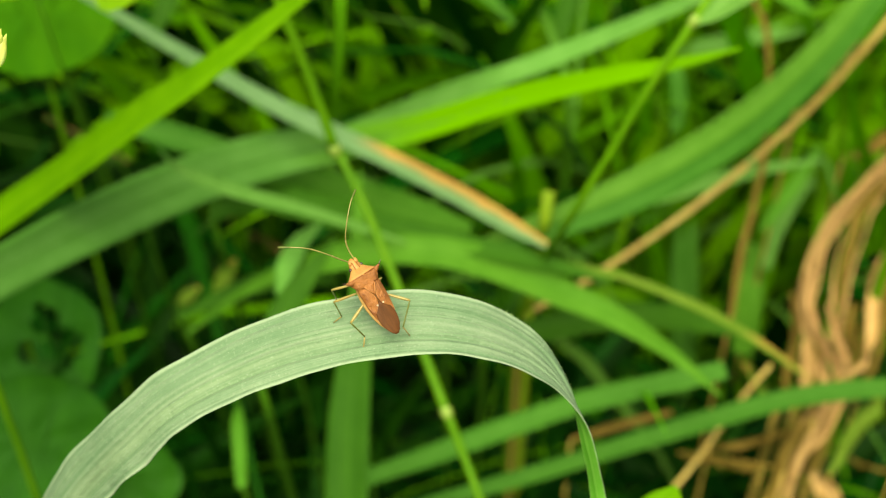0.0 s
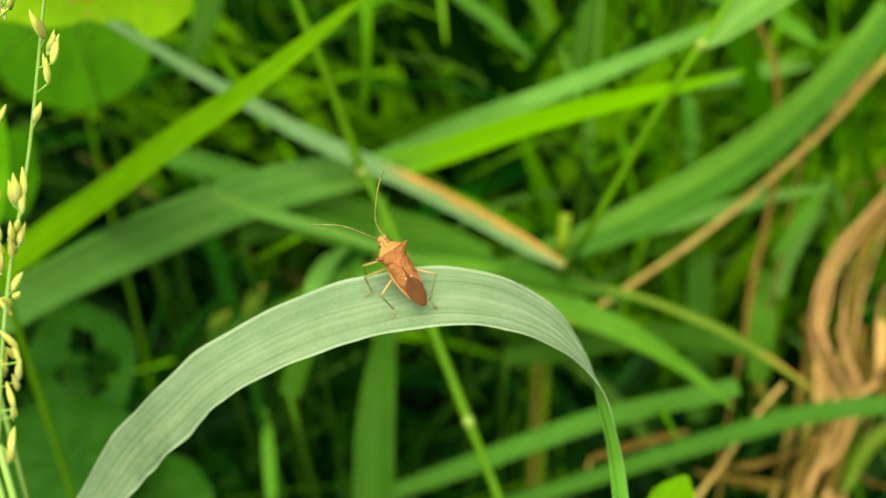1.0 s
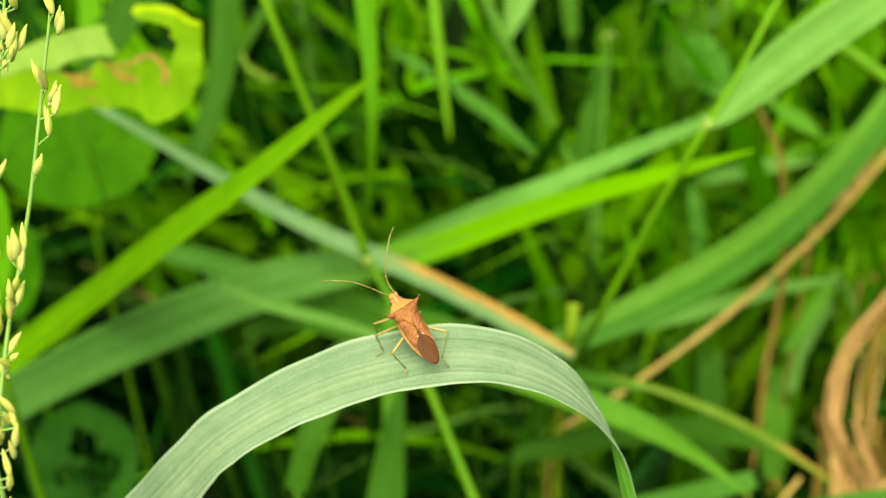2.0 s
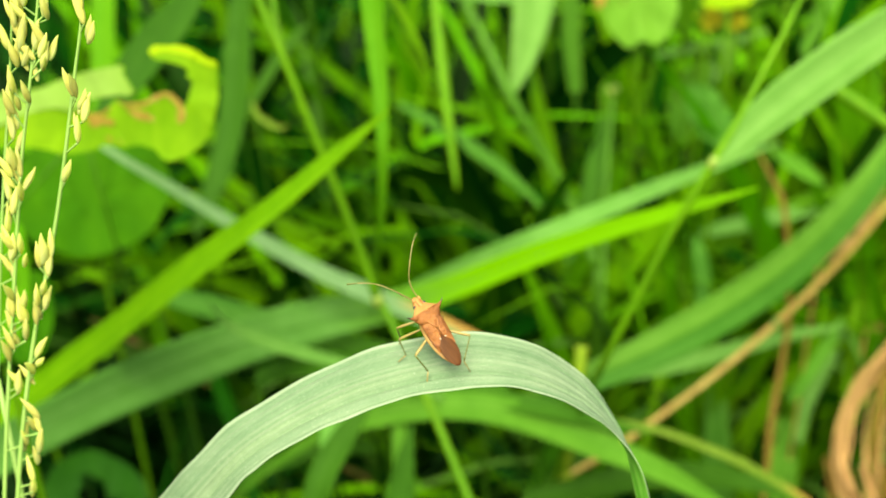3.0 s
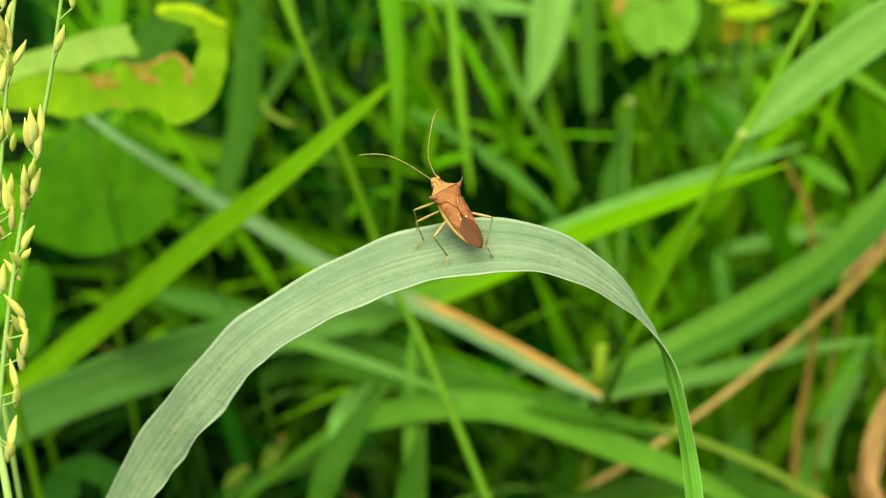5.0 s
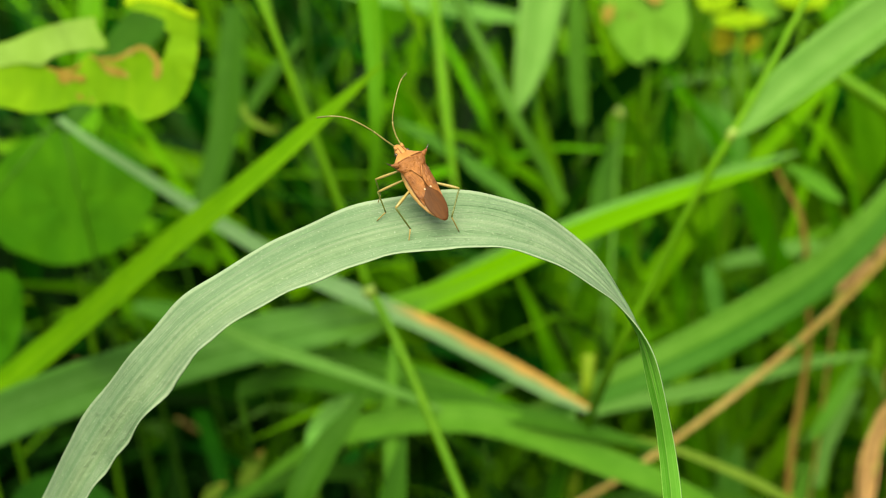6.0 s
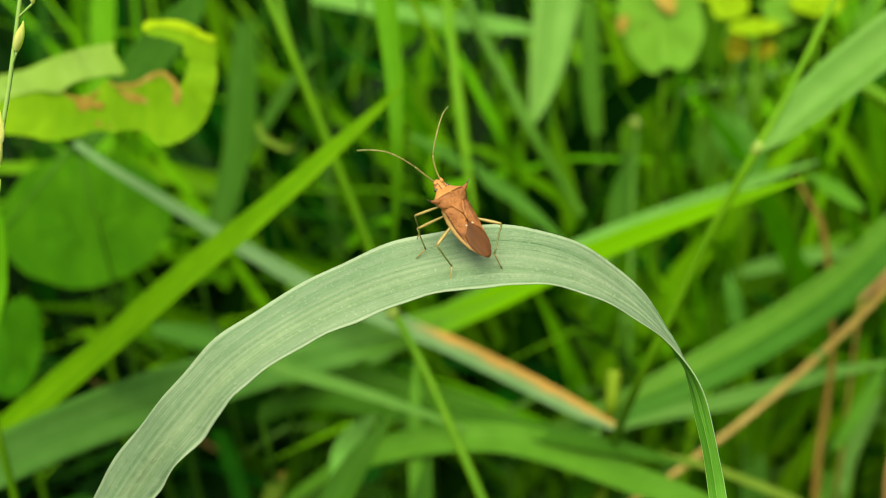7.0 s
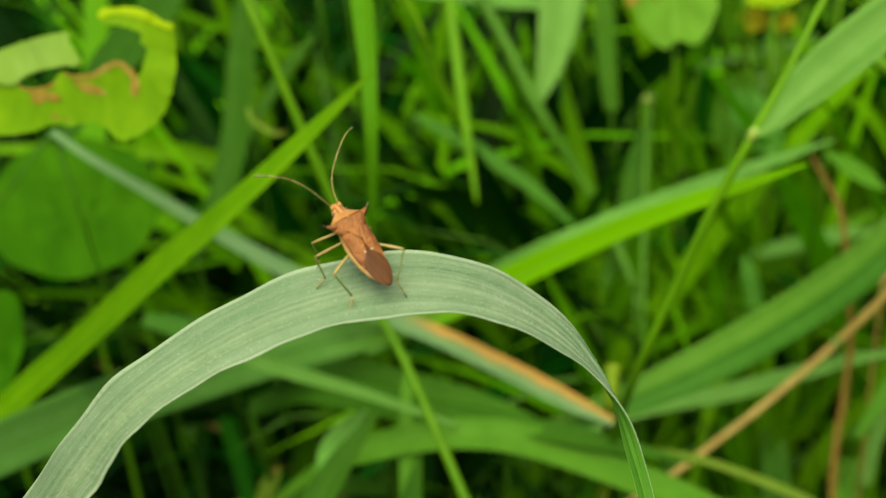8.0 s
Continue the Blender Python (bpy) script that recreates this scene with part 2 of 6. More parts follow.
LEAF_GREY = leaf_material("pale_grey_leaf", (0.1140, 0.2478, 0.0448), (0.1700, 0.3097, 0.0760), (0.0700, 0.1806, 0.0240), 14, 0.9, 0.28, 0.6, 0.2, midrib=0.4)
GRASS_PALE = leaf_material("pale_sward", (0.070, 0.180, 0.0220), (0.110, 0.230, 0.0450), (0.040, 0.125, 0.0110), 12, 0.6, 0.35, 0.6, 0.8, islands=True)
STRAW = plain_material("straw_skin", (0.440, 0.315, 0.0720), (0.290, 0.190, 0.0300), 300, 0.5, 0.3, (1, 1, 1), 0.1)
STEM = plain_material("stem_skin", (0.0918, 0.2121, 0.0054), (0.0555, 0.1580, 0.0040), 220, 0.5, 0.15, (1, 1, 0.3), 0.2, spec=0.1)
# Darker copy of the stem skin; its colour holds the shade of the sward.
STEM_SHADED = plain_material("shaded_stem_skin", (0.050, 0.140, 0.0060), (0.030, 0.095, 0.0040), 220, 0.55, 0.15, (1, 1, 0.3), 0.15, spec=0.15)
JOINT = plain_material("stem_joint", (0.160, 0.225, 0.0300), (0.120, 0.190, 0.0200), 400, 0.5)
SEED = plain_material("grain_husk", (0.760, 0.630, 0.1300), (0.680, 0.740, 0.3200), 520, 0.6, 0.9, (1, 1, 0.3), 0.5, 0.0, 0.35, spec=0.15)
SEED_STEM = plain_material("grain_stem", (0.260, 0.400, 0.1000), (0.190, 0.320, 0.0650), 400, 0.45, 0.15, (1, 1, 0.2), 0.2)
# Soil in the green-black of the shaded gaps, painted as its base colour.
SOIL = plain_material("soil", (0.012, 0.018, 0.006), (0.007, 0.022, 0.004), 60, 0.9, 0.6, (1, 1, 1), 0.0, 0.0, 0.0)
BUG_BROWN = plain_material("bug_wing_case", (0.270, 0.102, 0.0240), (0.120, 0.036, 0.0080), 1500, 0.42, 1.0, (1, 1, 1), 0, 0.0, 0.0, 0.3)
BUG_PEACH = plain_material("bug_collar", (0.370, 0.180, 0.0530), (0.265, 0.110, 0.0290), 1600, 0.42, 0.5, (1, 1, 1), 0, 0.0, 0.0, 0.25)
BUG_VEIN = plain_material("bug_vein", (0.300, 0.125, 0.0380), (0.230, 0.085, 0.0240), 1800, 0.45, 0.3, (1, 1, 1), 0, 0.0, 0.0, 0.25)
BUG_RIM = plain_material("bug_rim", (0.375, 0.220, 0.0650), (0.310, 0.160, 0.0400), 2000, 0.45, 0.3, (1, 1, 1), 0, 0.1, 0.0)
BUG_DARK = plain_material("bug_membrane", (0.0440, 0.0148, 0.0036), (0.0860, 0.0310, 0.0075), 1500, 0.5, 0.3, (0.4, 2, 1), 0, 0.0, 0.0, 0.12)
BUG_BLACK = plain_material("bug_black", (0.02, 0.012, 0.008), (0.04, 0.02, 0.01), 1500, 0.3, 0.1, (1, 1, 1), 0, 0.3, 0.0)
BUG_LEG = plain_material("bug_leg", (0.280, 0.215, 0.0600), (0.205, 0.145, 0.0350), 1800, 0.4, 0.2, (1, 1, 1), 0.1, 0.1, 0.0)
BUG_FEELER = plain_material("bug_feeler", (0.240, 0.215, 0.0620), (0.170, 0.140, 0.0360), 1800, 0.4, 0.2, (1, 1, 1), 0.1, 0.1, 0.0)
BUG_SHIN = plain_material("bug_shin", (0.120, 0.140, 0.0250), (0.070, 0.085, 0.0150), 1800, 0.4, 0.2, (1, 1, 1), 0.1, 0.1, 0.0)
BUG_SPOT = plain_material("bug_spot", (0.375, 0.300, 0.2100), (0.340, 0.250, 0.1700), 1800, 0.4, 0.1)

# ---- builders ----
MM = 0.001


def part(name, bm, material, parent=None, label="", smooth=True):
    me = bpy.data.meshes.new(name)
    bm.to_mesh(me)
    bm.free()
    for m in material if isinstance(material, (list, tuple)) else (material,):
        me.materials.append(m)
    if smooth:
        me.polygons.foreach_set("use_smooth", [True] * len(me.polygons))
    ob = new(name, me)
    if parent:
        ob.parent = parent
    if label:
        tagged(ob, label)
    return ob


def spline(rows, n):
    """n + 1 rows on a smooth curve through the rows given."""
    p = np.array(rows, float)
    d = np.r_[0, np.cumsum(np.maximum(np.linalg.norm(np.diff(p[:, :3], axis=0), axis=1), 1e-6) ** 0.7)]
    s = np.linspace(0, d[-1], n + 1)
    k = np.clip(np.searchsorted(d, s, side="right") - 1, 0, len(p) - 2)
    h = np.diff(d)[:, None]
    m = np.zeros_like(p)
    slope = np.diff(p, axis=0) / h
    m[0], m[-1] = slope[0], slope[-1]
    if len(p) > 2:
        m[1:-1] = (slope[:-1] * h[1:] + slope[1:] * h[:-1]) / (h[1:] + h[:-1])
    u = ((s - d[k]) / h[k, 0])[:, None]
    a, b, hk = p[k], p[k + 1], h[k]
    return (2 * u**3 - 3 * u**2 + 1) * a + (u**3 - 2 * u**2 + u) * hk * m[k] + (3 * u**2 - 2 * u**3) * b + (u**3 - u**2) * hk * m[k + 1]


def frames(c):
    t = np.gradient(c, axis=0)
    return t / np.linalg.norm(t, axis=1, keepdims=True)


def ribbon(bm, rows, steps=36, fold=0.18, wave=0.02, seed=0, thick=0.26, ripple=0.0, pleats=(), us=(0.0, 0.12, 0.3, 0.46, 0.5, 0.54, 0.7, 0.88, 1.0)):
    """A grass leaf along rows of x, y, z, width in mm and turn in degrees: a lens-shaped section with a shallow fold, upper and lower face;
    pleats: place across, half width, height in mm, from and to along the leaf, of lengthwise ridges (or grooves, where negative)."""
    c = spline(rows, steps)
    mid, wid, turn = c[:, :3] * MM, np.maximum(c[:, 3], 0.12) * MM, np.radians(c[:, 4])
    tan = frames(mid)
    front = np.array([0.0, -1.0, 0.0])
    n0 = front - tan * (tan @ front)[:, None]
    n0 /= np.linalg.norm(n0, axis=1, keepdims=True)
    side0 = np.cross(n0, tan)
    nor = np.cos(turn)[:, None] * n0 + np.sin(turn)[:, None] * side0
    acr = np.cross(tan, nor)
    keel = len(us) // 2
    uv = bm.loops.layers.uv.verify()
    top, low = [], []
    for i in range(steps + 1):
        ru, rl = [], []
        for j, u in enumerate(us):
            x = u - 0.5
            ruffle = wave * wid[i] * (abs(2 * x) ** 2) * (0.6 * noise.noise((i * 36 / steps * 0.6, u * 3.0, seed * 7.7)) + 0.8 * noise.noise((i * 36 / steps * 0.25, u * 1.4, seed * 3.1)))
            edge = 1 + (0.035 * noise.noise((i * 0.17, 5.5 * (1 if x > 0 else -1), seed * 5.3)) if abs(x) > 0.45 else 0)
            ruffle += ripple * min(1.0, max(0.0, 1.6 - 2.1 * i / steps)) * wid[i] * max(0.0, 2 * x) ** 4 * noise.noise((i * 0.26, 2.0, seed * 1.9))
            lift = fold * wid[i] * (abs(2 * x) ** 1.3) * 0.5 + ruffle
            for at, half, high, begin, end in pleats:
                place = at + 0.03 * noise.noise((i / steps * 9.0, at * 7.0, seed * 2.3))
                fade = min(1.0, max(0.0, (i / steps - begin) / 0.06)) * min(1.0, max(0.0, (end - i / steps) / 0.06))
                lift += high * MM * fade * math.exp(-(((u - place) / half) ** 2))
            p = mid[i] + acr[i] * x * wid[i] * edge + nor[i] * lift
            half = 0.5 * thick * MM * max(0.4, 1 - abs(2 * x) ** 3) + (0.10 * MM if j == keel else 0)
            ru.append(bm.verts.new(p + nor[i] * half * 0.6))
            rl.append(bm.verts.new(p - nor[i] * half))
        top.append(ru)
        low.append(rl)
    for i in range(steps):
        for j in range(len(us) - 1):
            for rows_, order, slot in ((top, 1, 0), (low, -1, 1)):
                q = [(i, j), (i, j + 1), (i + 1, j + 1), (i + 1, j)][::order]
                f = bm.faces.new([rows_[a][b] for a, b in q])
                f.material_index = slot
                for lp, (a, b) in zip(f.loops, q):
                    lp[uv].uv = (us[b], a / steps)
        for j, o in ((0, 1), (len(us) - 1, -1)):
            f = bm.faces.new([top[i][j], top[i + 1][j], low[i + 1][j], low[i][j]][::o])
            f.material_index = 0
            for lp in f.loops:
                lp[uv].uv = (us[j], i / steps)
    return bm


def tube(bm, rows, steps=16, sides=8, cap=True):
    """A round stem along rows of x, y, z and radius in mm."""
    c = spline(rows, steps)
    mid, rad = c[:, :3] * MM, np.maximum(c[:, 3], 0.01) * MM
    tan = frames(mid)
    ref = np.array([0.3, -0.8, 0.5])
    rings = []
    for p, r, t in zip(mid, rad, tan):
        a = np.cross(t, ref)
        a /= np.linalg.norm(a)
        b = np.cross(t, a)
        rings.append([bm.verts.new(p + r * (math.cos(k) * a + math.sin(k) * b)) for k in np.linspace(0, 2 * math.pi, sides, endpoint=False)])
    for r0, r1 in zip(rings, rings[1:]):
        for k in range(sides):
            bm.faces.new((r0[k], r0[(k + 1) % sides], r1[(k + 1) % sides], r1[k]))
    if cap:
        bm.faces.new(rings[0][::-1])
        bm.faces.new(rings[-1])
    return bm


def loft(bm, sections, sides=20, power=2.0):
    """A rounded body through sections of x, half width, top, bottom (mm): superelliptic rings across the x axis."""
    rings = []
    for x, w, top, bottom in sections:
        ring = []
        for k in np.linspace(0, 2 * math.pi, sides, endpoint=False):
            cy, cz = math.cos(k), math.sin(k)
            y = math.copysign(abs(cy) ** (2 / power), cy) * w
            z = math.copysign(abs(cz) ** (2 / power), cz) * ((top - bottom) / 2) + (top + bottom) / 2
            ring.append(bm.verts.new(Vector((x, y, z)) * MM))
        rings.append(ring)
    for r0, r1 in zip(rings, rings[1:]):
        for k in range(sides):
            bm.faces.new((r0[k], r0[(k + 1) % sides], r1[(k + 1) % sides], r1[k]))
    bm.faces.new(rings[0])
    bm.faces.new(rings[-1][::-1])
    bmesh.ops.recalc_face_normals(bm, faces=bm.faces)
    return bm


leaf_count = [0]


def stalk(parent, p, radius, material, back=70, side=0):
    """The stalk of a leaf, down to the soil behind it."""
    x, y, z = p
    rows = [(x, y, z, radius * 0.8), (x + side * 0.5, y + back * 0.35, z * 0.72, radius), (x + side * 0.9, y + back * 0.8, z * 0.3, radius * 1.1), (x + side, y + back, -4, radius * 1.2)]
    return part("stalk", tube(bmesh.new(), rows, 10, 7), material, parent)


def grass_blade(name, label, material, rows, under=None, root=True, steps=34, fold=0.2, wave=0.05, group="", back=70, side=0):
    leaf_count[0] += 1
    dry = name == "dry_shoot"
    ob = tagged(new(name), label, "dry grass blade" if dry else "grass blade", group)
    leaf = part("leaf_blade", ribbon(bmesh.new(), rows, steps, fold, wave, leaf_count[0]), (material, under or material), ob)
    if not dry and max(r[3] for r in rows) > 5.5:
        part("midrib", tube(bmesh.new(), [(x, y + 0.22, z - 0.12, max(0.05, 0.045 * w)) for x, y, z, w, _ in rows], 24, 6), material, leaf)
    if root:
        stalk(ob, rows[0][:3], max(0.5, min(1.2, rows[0][3] * 0.18)), STRAW if dry else STEM_SHADED, back, side)
    return ob


def grass_stem(name, label, material, rows, joints=(), root=True, sides=9):
    ob = tagged(new(name), label, "grass stem")
    part("stem", tube(bmesh.new(), rows, 30, sides), material, ob)
    for k in joints:
        x, y, z, r = rows[k]
        a, b = np.array(rows[max(k - 1, 0)][:3]), np.array(rows[min(k + 1, len(rows) - 1)][:3])
        d = (b - a) / np.linalg.norm(b - a)
        c = np.array((x, y, z))
        ring = [(*(c + d * s), r * f) for s, f in ((-1.4, 0.95), (-0.7, 1.15), (0, 1.25), (0.7, 1.15), (1.4, 0.95))]
        part("joint", tube(bmesh.new(), ring, 8, 10), JOINT, ob, "pale swollen stem joint")
    if root:
        low = min(rows, key=lambda r: r[2])
        stalk(ob, low[:3], low[3], material, 25)
    return ob


# ---- ground ----
def ground_sheet():
    bm = bmesh.new()
    xs = [-60, -12, -4, -2] + list(np.linspace(-1.2, 1.2, 41)) + [2, 4, 12, 60]
    grid = [[bm.verts.new((x, y, 0.012 * noise.noise((x * 6, y * 6, 0.3)) + 0.006 * noise.noise((x * 21, y * 21, 1.7)) if abs(x) < 1.3 and abs(y) < 1.3 else 0.0)) for x in xs] for y in xs]
    for r0, r1 in zip(grid, grid[1:]):
        for k in range(len(xs) - 1):
            bm.faces.new((r0[k], r0[k + 1], r1[k + 1], r1[k]))
    return tagged(part("ground", bm, SOIL), "soil beneath tall green grass, shade put into its colour", "ground", kind="structure")


ground_sheet()


def sward(name, label, material, count, seed, area, heights, widths, lean=0.5, droop=0.5, levels=8, nearest=-9.0):
    """Many grass leaves that rise from the soil and arch over, joined: area x0, x1, y0, y1 in m, heights and widths in m; none reaches nearer than y = nearest."""
    rng = np.random.default_rng(seed)
    x0, x1, y0, y1 = area
    verts, faces, uvs = [], [], []
    for i in range(count):
        y = y0 + (y1 - y0) * rng.random()
        spread = 0.6 + 0.9 * (y - y0) / (y1 - y0 + 1e-6) if x0 < 0 < x1 else 1.0
        x = (x0 + (x1 - x0) * rng.random()) * spread
        h = heights[0] + (heights[1] - heights[0]) * rng.random()
        w = widths[0] + (widths[1] - widths[0]) * rng.random() ** 1.5
        az = rng.random() * 2 * math.pi
        out = np.array([math.cos(az), math.sin(az) * 0.7, 0])
        le, dr = lean * (0.15 + rng.random()), droop * rng.random() ** 1.6
        face = rng.normal(0, 0.7)
        s = np.linspace(0, 1, levels + 1)
        reach = h * (le * s + dr * 1.3 * s**3)
        z = h * (s * (1 - 0.25 * le) - dr * 0.75 * s**4)
        c = np.array([x, y, -0.004]) + out * reach[:, None] + np.array([0, 0, 1.0]) * z[:, None]
        if c[:, 1].min() < nearest:
            continue
        tan = frames(c)
        acr = np.array([math.cos(face), math.sin(face), 0.0])
        acr = acr - tan * (tan @ acr)[:, None]
        acr /= np.linalg.norm(acr, axis=1, keepdims=True)
        nor = np.cross(acr, tan)
        prof = w * np.minimum(1, 3.0 * s + 0.35) * np.minimum(1, (1 - s) * 2.4) ** 0.8
        n = len(verts)
        for k in range(levels + 1):
            for q, lift in ((-0.5, 0.16), (0.0, 0.0), (0.5, 0.16)):
                verts.append(c[k] + acr[k] * q * max(prof[k], 0.0002) + nor[k] * lift * prof[k])
        for k in range(levels):
            for j in range(2):
                a = n + 3 * k + j
                faces.append((a, a + 1, a + 4, a + 3))
                uvs += [(j / 2, k / levels), ((j + 1) / 2, k / levels), ((j + 1) / 2, (k + 1) / levels), (j / 2, (k + 1) / levels)]
    me = bpy.data.meshes.new(name)
    me.from_pydata([tuple(v) for v in verts], [], faces)
    me.uv_layers.new(name="UVMap").data.foreach_set("uv", np.array(uvs, "f").ravel())
    me.materials.append(material)
    me.polygons.foreach_set("use_smooth", [True] * len(faces))
    return tagged(new(name, me), label, "grass", kind="stuff")


sward("sward", "dense green grass filling the ground behind the blades", GRASS_SHADED, 1900, 3, (-0.42, 0.42, 0.36, 1.5), (0.20, 0.38), (0.008, 0.020), 0.55, 0.7)
sward("sward", "short green grass near the soil, darkened like shade", GRASS_LOW_SHADED, 1100, 5, (-0.34, 0.34, 0.16, 0.44), (0.08, 0.19), (0.004, 0.012), 0.8, 0.8)
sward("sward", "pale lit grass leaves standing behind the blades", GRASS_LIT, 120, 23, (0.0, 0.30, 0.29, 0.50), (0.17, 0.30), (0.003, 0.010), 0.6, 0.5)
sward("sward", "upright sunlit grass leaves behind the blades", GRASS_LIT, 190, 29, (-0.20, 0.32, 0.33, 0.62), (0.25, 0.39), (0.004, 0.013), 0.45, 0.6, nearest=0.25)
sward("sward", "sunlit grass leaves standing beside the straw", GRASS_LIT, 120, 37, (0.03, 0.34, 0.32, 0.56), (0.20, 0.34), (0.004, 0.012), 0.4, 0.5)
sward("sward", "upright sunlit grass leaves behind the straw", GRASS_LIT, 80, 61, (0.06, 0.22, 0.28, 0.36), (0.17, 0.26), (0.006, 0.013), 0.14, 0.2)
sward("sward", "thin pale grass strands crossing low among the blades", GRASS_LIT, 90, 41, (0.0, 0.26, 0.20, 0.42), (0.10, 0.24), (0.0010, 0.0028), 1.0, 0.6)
# Next four: grass out of view, added to keep light off the sward.
sward("sward", "unseen green grass behind the camera, added to block light", GRASS_SHADED, 1500, 8, (-1.0, 1.0, -1.3, -0.40), (0.25, 0.50), (0.005, 0.012), 0.5, 0.5)
sward("sward", "unseen short grass beneath the bent leaf, added to block light", GRASS_LOW_SHADED, 1000, 13, (-0.5, 0.5, -0.42, 0.12), (0.07, 0.15), (0.005, 0.012), 0.6, 0.7)
sward("sward", "unseen tall grass at the side, added to block light", GRASS_SHADED, 620, 17, (-0.70, -0.32, -0.40, 0.45), (0.28, 0.46), (0.006, 0.014), 0.22, 0.35)
sward("sward", "unseen tall grass at the side, added to block light", GRASS_SHADED, 620, 19, (0.32, 0.70, -0.40, 0.45), (0.28, 0.46), (0.006, 0.014), 0.22, 0.35)
for k, area in enumerate(((-4.0, -0.65, -4.0, 4.0), (0.65, 4.0, -4.0, 4.0), (-0.65, 0.65, 1.4, 4.0), (-0.65, 0.65, -4.0, -1.2))):
    sward("sward", "green meadow grass stretching away", GRASS_SHADED, (4600, 4600, 1300, 1300)[k], 31 + k, area, (0.20, 0.42), (0.016, 0.040), 0.7, 0.8, 4)
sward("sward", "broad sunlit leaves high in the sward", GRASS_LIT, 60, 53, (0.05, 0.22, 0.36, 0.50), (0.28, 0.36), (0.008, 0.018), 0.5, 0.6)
sward("sward", "pale grey-green grass leaves criss-crossing deep in the sward", GRASS_PALE, 90, 47, (-0.04, 0.14, 0.32, 0.48), (0.17, 0.30), (0.003, 0.009), 0.8, 0.6)
sward("dry_sward", "scattered dry tan stalks among the green grass", GRASS_DRY, 16, 11, (0.02, 0.36, 0.30, 0.9), (0.16, 0.30), (0.0015, 0.004), 0.9, 0.4)

# ---- the bent leaf and the bug on it ----


PLEATS = ((0.6, 0.035, 0.6, -0.1, 0.36), (0.52, 0.05, -0.36, -0.1, 0.4), (0.55, 0.028, 0.44, 0.33, 0.62), (0.8, 0.03, 0.32, 0.18, 0.72), (0.73, 0.03, -0.24, 0.22, 0.7), (0.14, 0.018, -0.2, 0.34, 0.78), (0.26, 0.02, -0.2, 0.42, 0.8), (0.37, 0.02, -0.24, 0.4, 0.8),
          (0.32, 0.03, 0.2, 0.05, 0.45), (0.92, 0.02, -0.2, 0.15, 0.75), (0.055, 0.014, -0.16, 0.05, 0.75), (0.47, 0.02, 0.16, 0.55, 0.8), (0.66, 0.022, 0.22, 0.38, 0.85), (0.2, 0.02, 0.16, 0.1, 0.85), (0.42, 0.02, 0.16, 0.15, 0.85), (0.86, 0.02, 0.2, 0.05, 0.6))


def bent_leaf():
    rows = [(-62.9, -1.8, 284.3, 5.0, 49.9), (-49.5, -0.1, 309.9, 7.3, 53.5), (-38.1, -0.7, 329.0, 8.2, 53.5), (-29.8, -2.4, 340.0, 8.2, 57.1), (-23.0, -2.4, 346.9, 8.2, 60.0), (-11.6, -1.4, 353.4, 8.4, 61.4), (-3.4, -0.9, 356.0, 7.9, 60.3), (4.6, 0.2, 356.5, 7.7, 59.2), (11.5, 1.2, 354.4, 7.3, 69.7), (17.2, 2.3, 350.1, 6.6, 81.8), (20.5, 1.9, 346.6, 5.6, 91.6), (23.1, 0.3, 342.9, 3.4, 105.4), (24.9, -0.8, 336.7, 1.9, 143.9), (26.2, -1.3, 329.7, 1.9, 155.5), (27.1, -3.0, 321.7, 2.0, 156.6), (27.2, -4.7, 314.1, 1.2, 157.0)]
    ob = tagged(new("bent_grass_leaf"), "pale green arched grass leaf with fine veins, its tip hanging", "grass blade")
    part("leaf_face", ribbon(bmesh.new(), rows, 150, 0.12, 0.12, 4, 0.30, 0.10, PLEATS, np.linspace(0.0, 1.0, 41)), (LEAF_PALE, LEAF_UNDER), ob)
    # short hairs along the edge near the bend
    c = spline(rows, 150)
    mid, wid, turn = c[:, :3], c[:, 3], np.radians(c[:, 4])
    tan = frames(mid)
    n0 = np.array([0.0, -1.0, 0.0]) - tan * (tan @ np.array([0.0, -1.0, 0.0]))[:, None]
    n0 /= np.linalg.norm(n0, axis=1, keepdims=True)
    nor = np.cos(turn)[:, None] * n0 + np.sin(turn)[:, None] * np.cross(n0, tan)
    acr = np.cross(tan, nor)
    rng = random.Random(6)
    bm = bmesh.new()
    for i in range(220):
        k = rng.randint(102, 117)
        e = mid[k] - acr[k] * wid[k] * 0.49 + tan[k] * rng.uniform(-0.4, 0.4)
        d = -acr[k] * rng.uniform(0.25, 0.75) + tan[k] * rng.uniform(-0.3, 0.3) + nor[k] * rng.uniform(-0.2, 0.35)
        tube(bm, [(*e, 0.036), (*(e + d * 0.6), 0.026), (*(e + d), 0.010)], 2, 3, False)
    part("edge_hairs", bm, SEED_STEM, ob, "fringe of short pale hairs")
    x, y, z, w, _ = rows[0]
    part("stalk", tube(bmesh.new(), [(x, y, z, w * 0.25), (x - 8, y - 1, z * 0.75, 1.4), (x - 14, y + 2, z * 0.4, 1.6), (x - 16, y + 4, -4, 1.8)], 12, 9), STEM, ob)
    return ob


bent = bent_leaf()


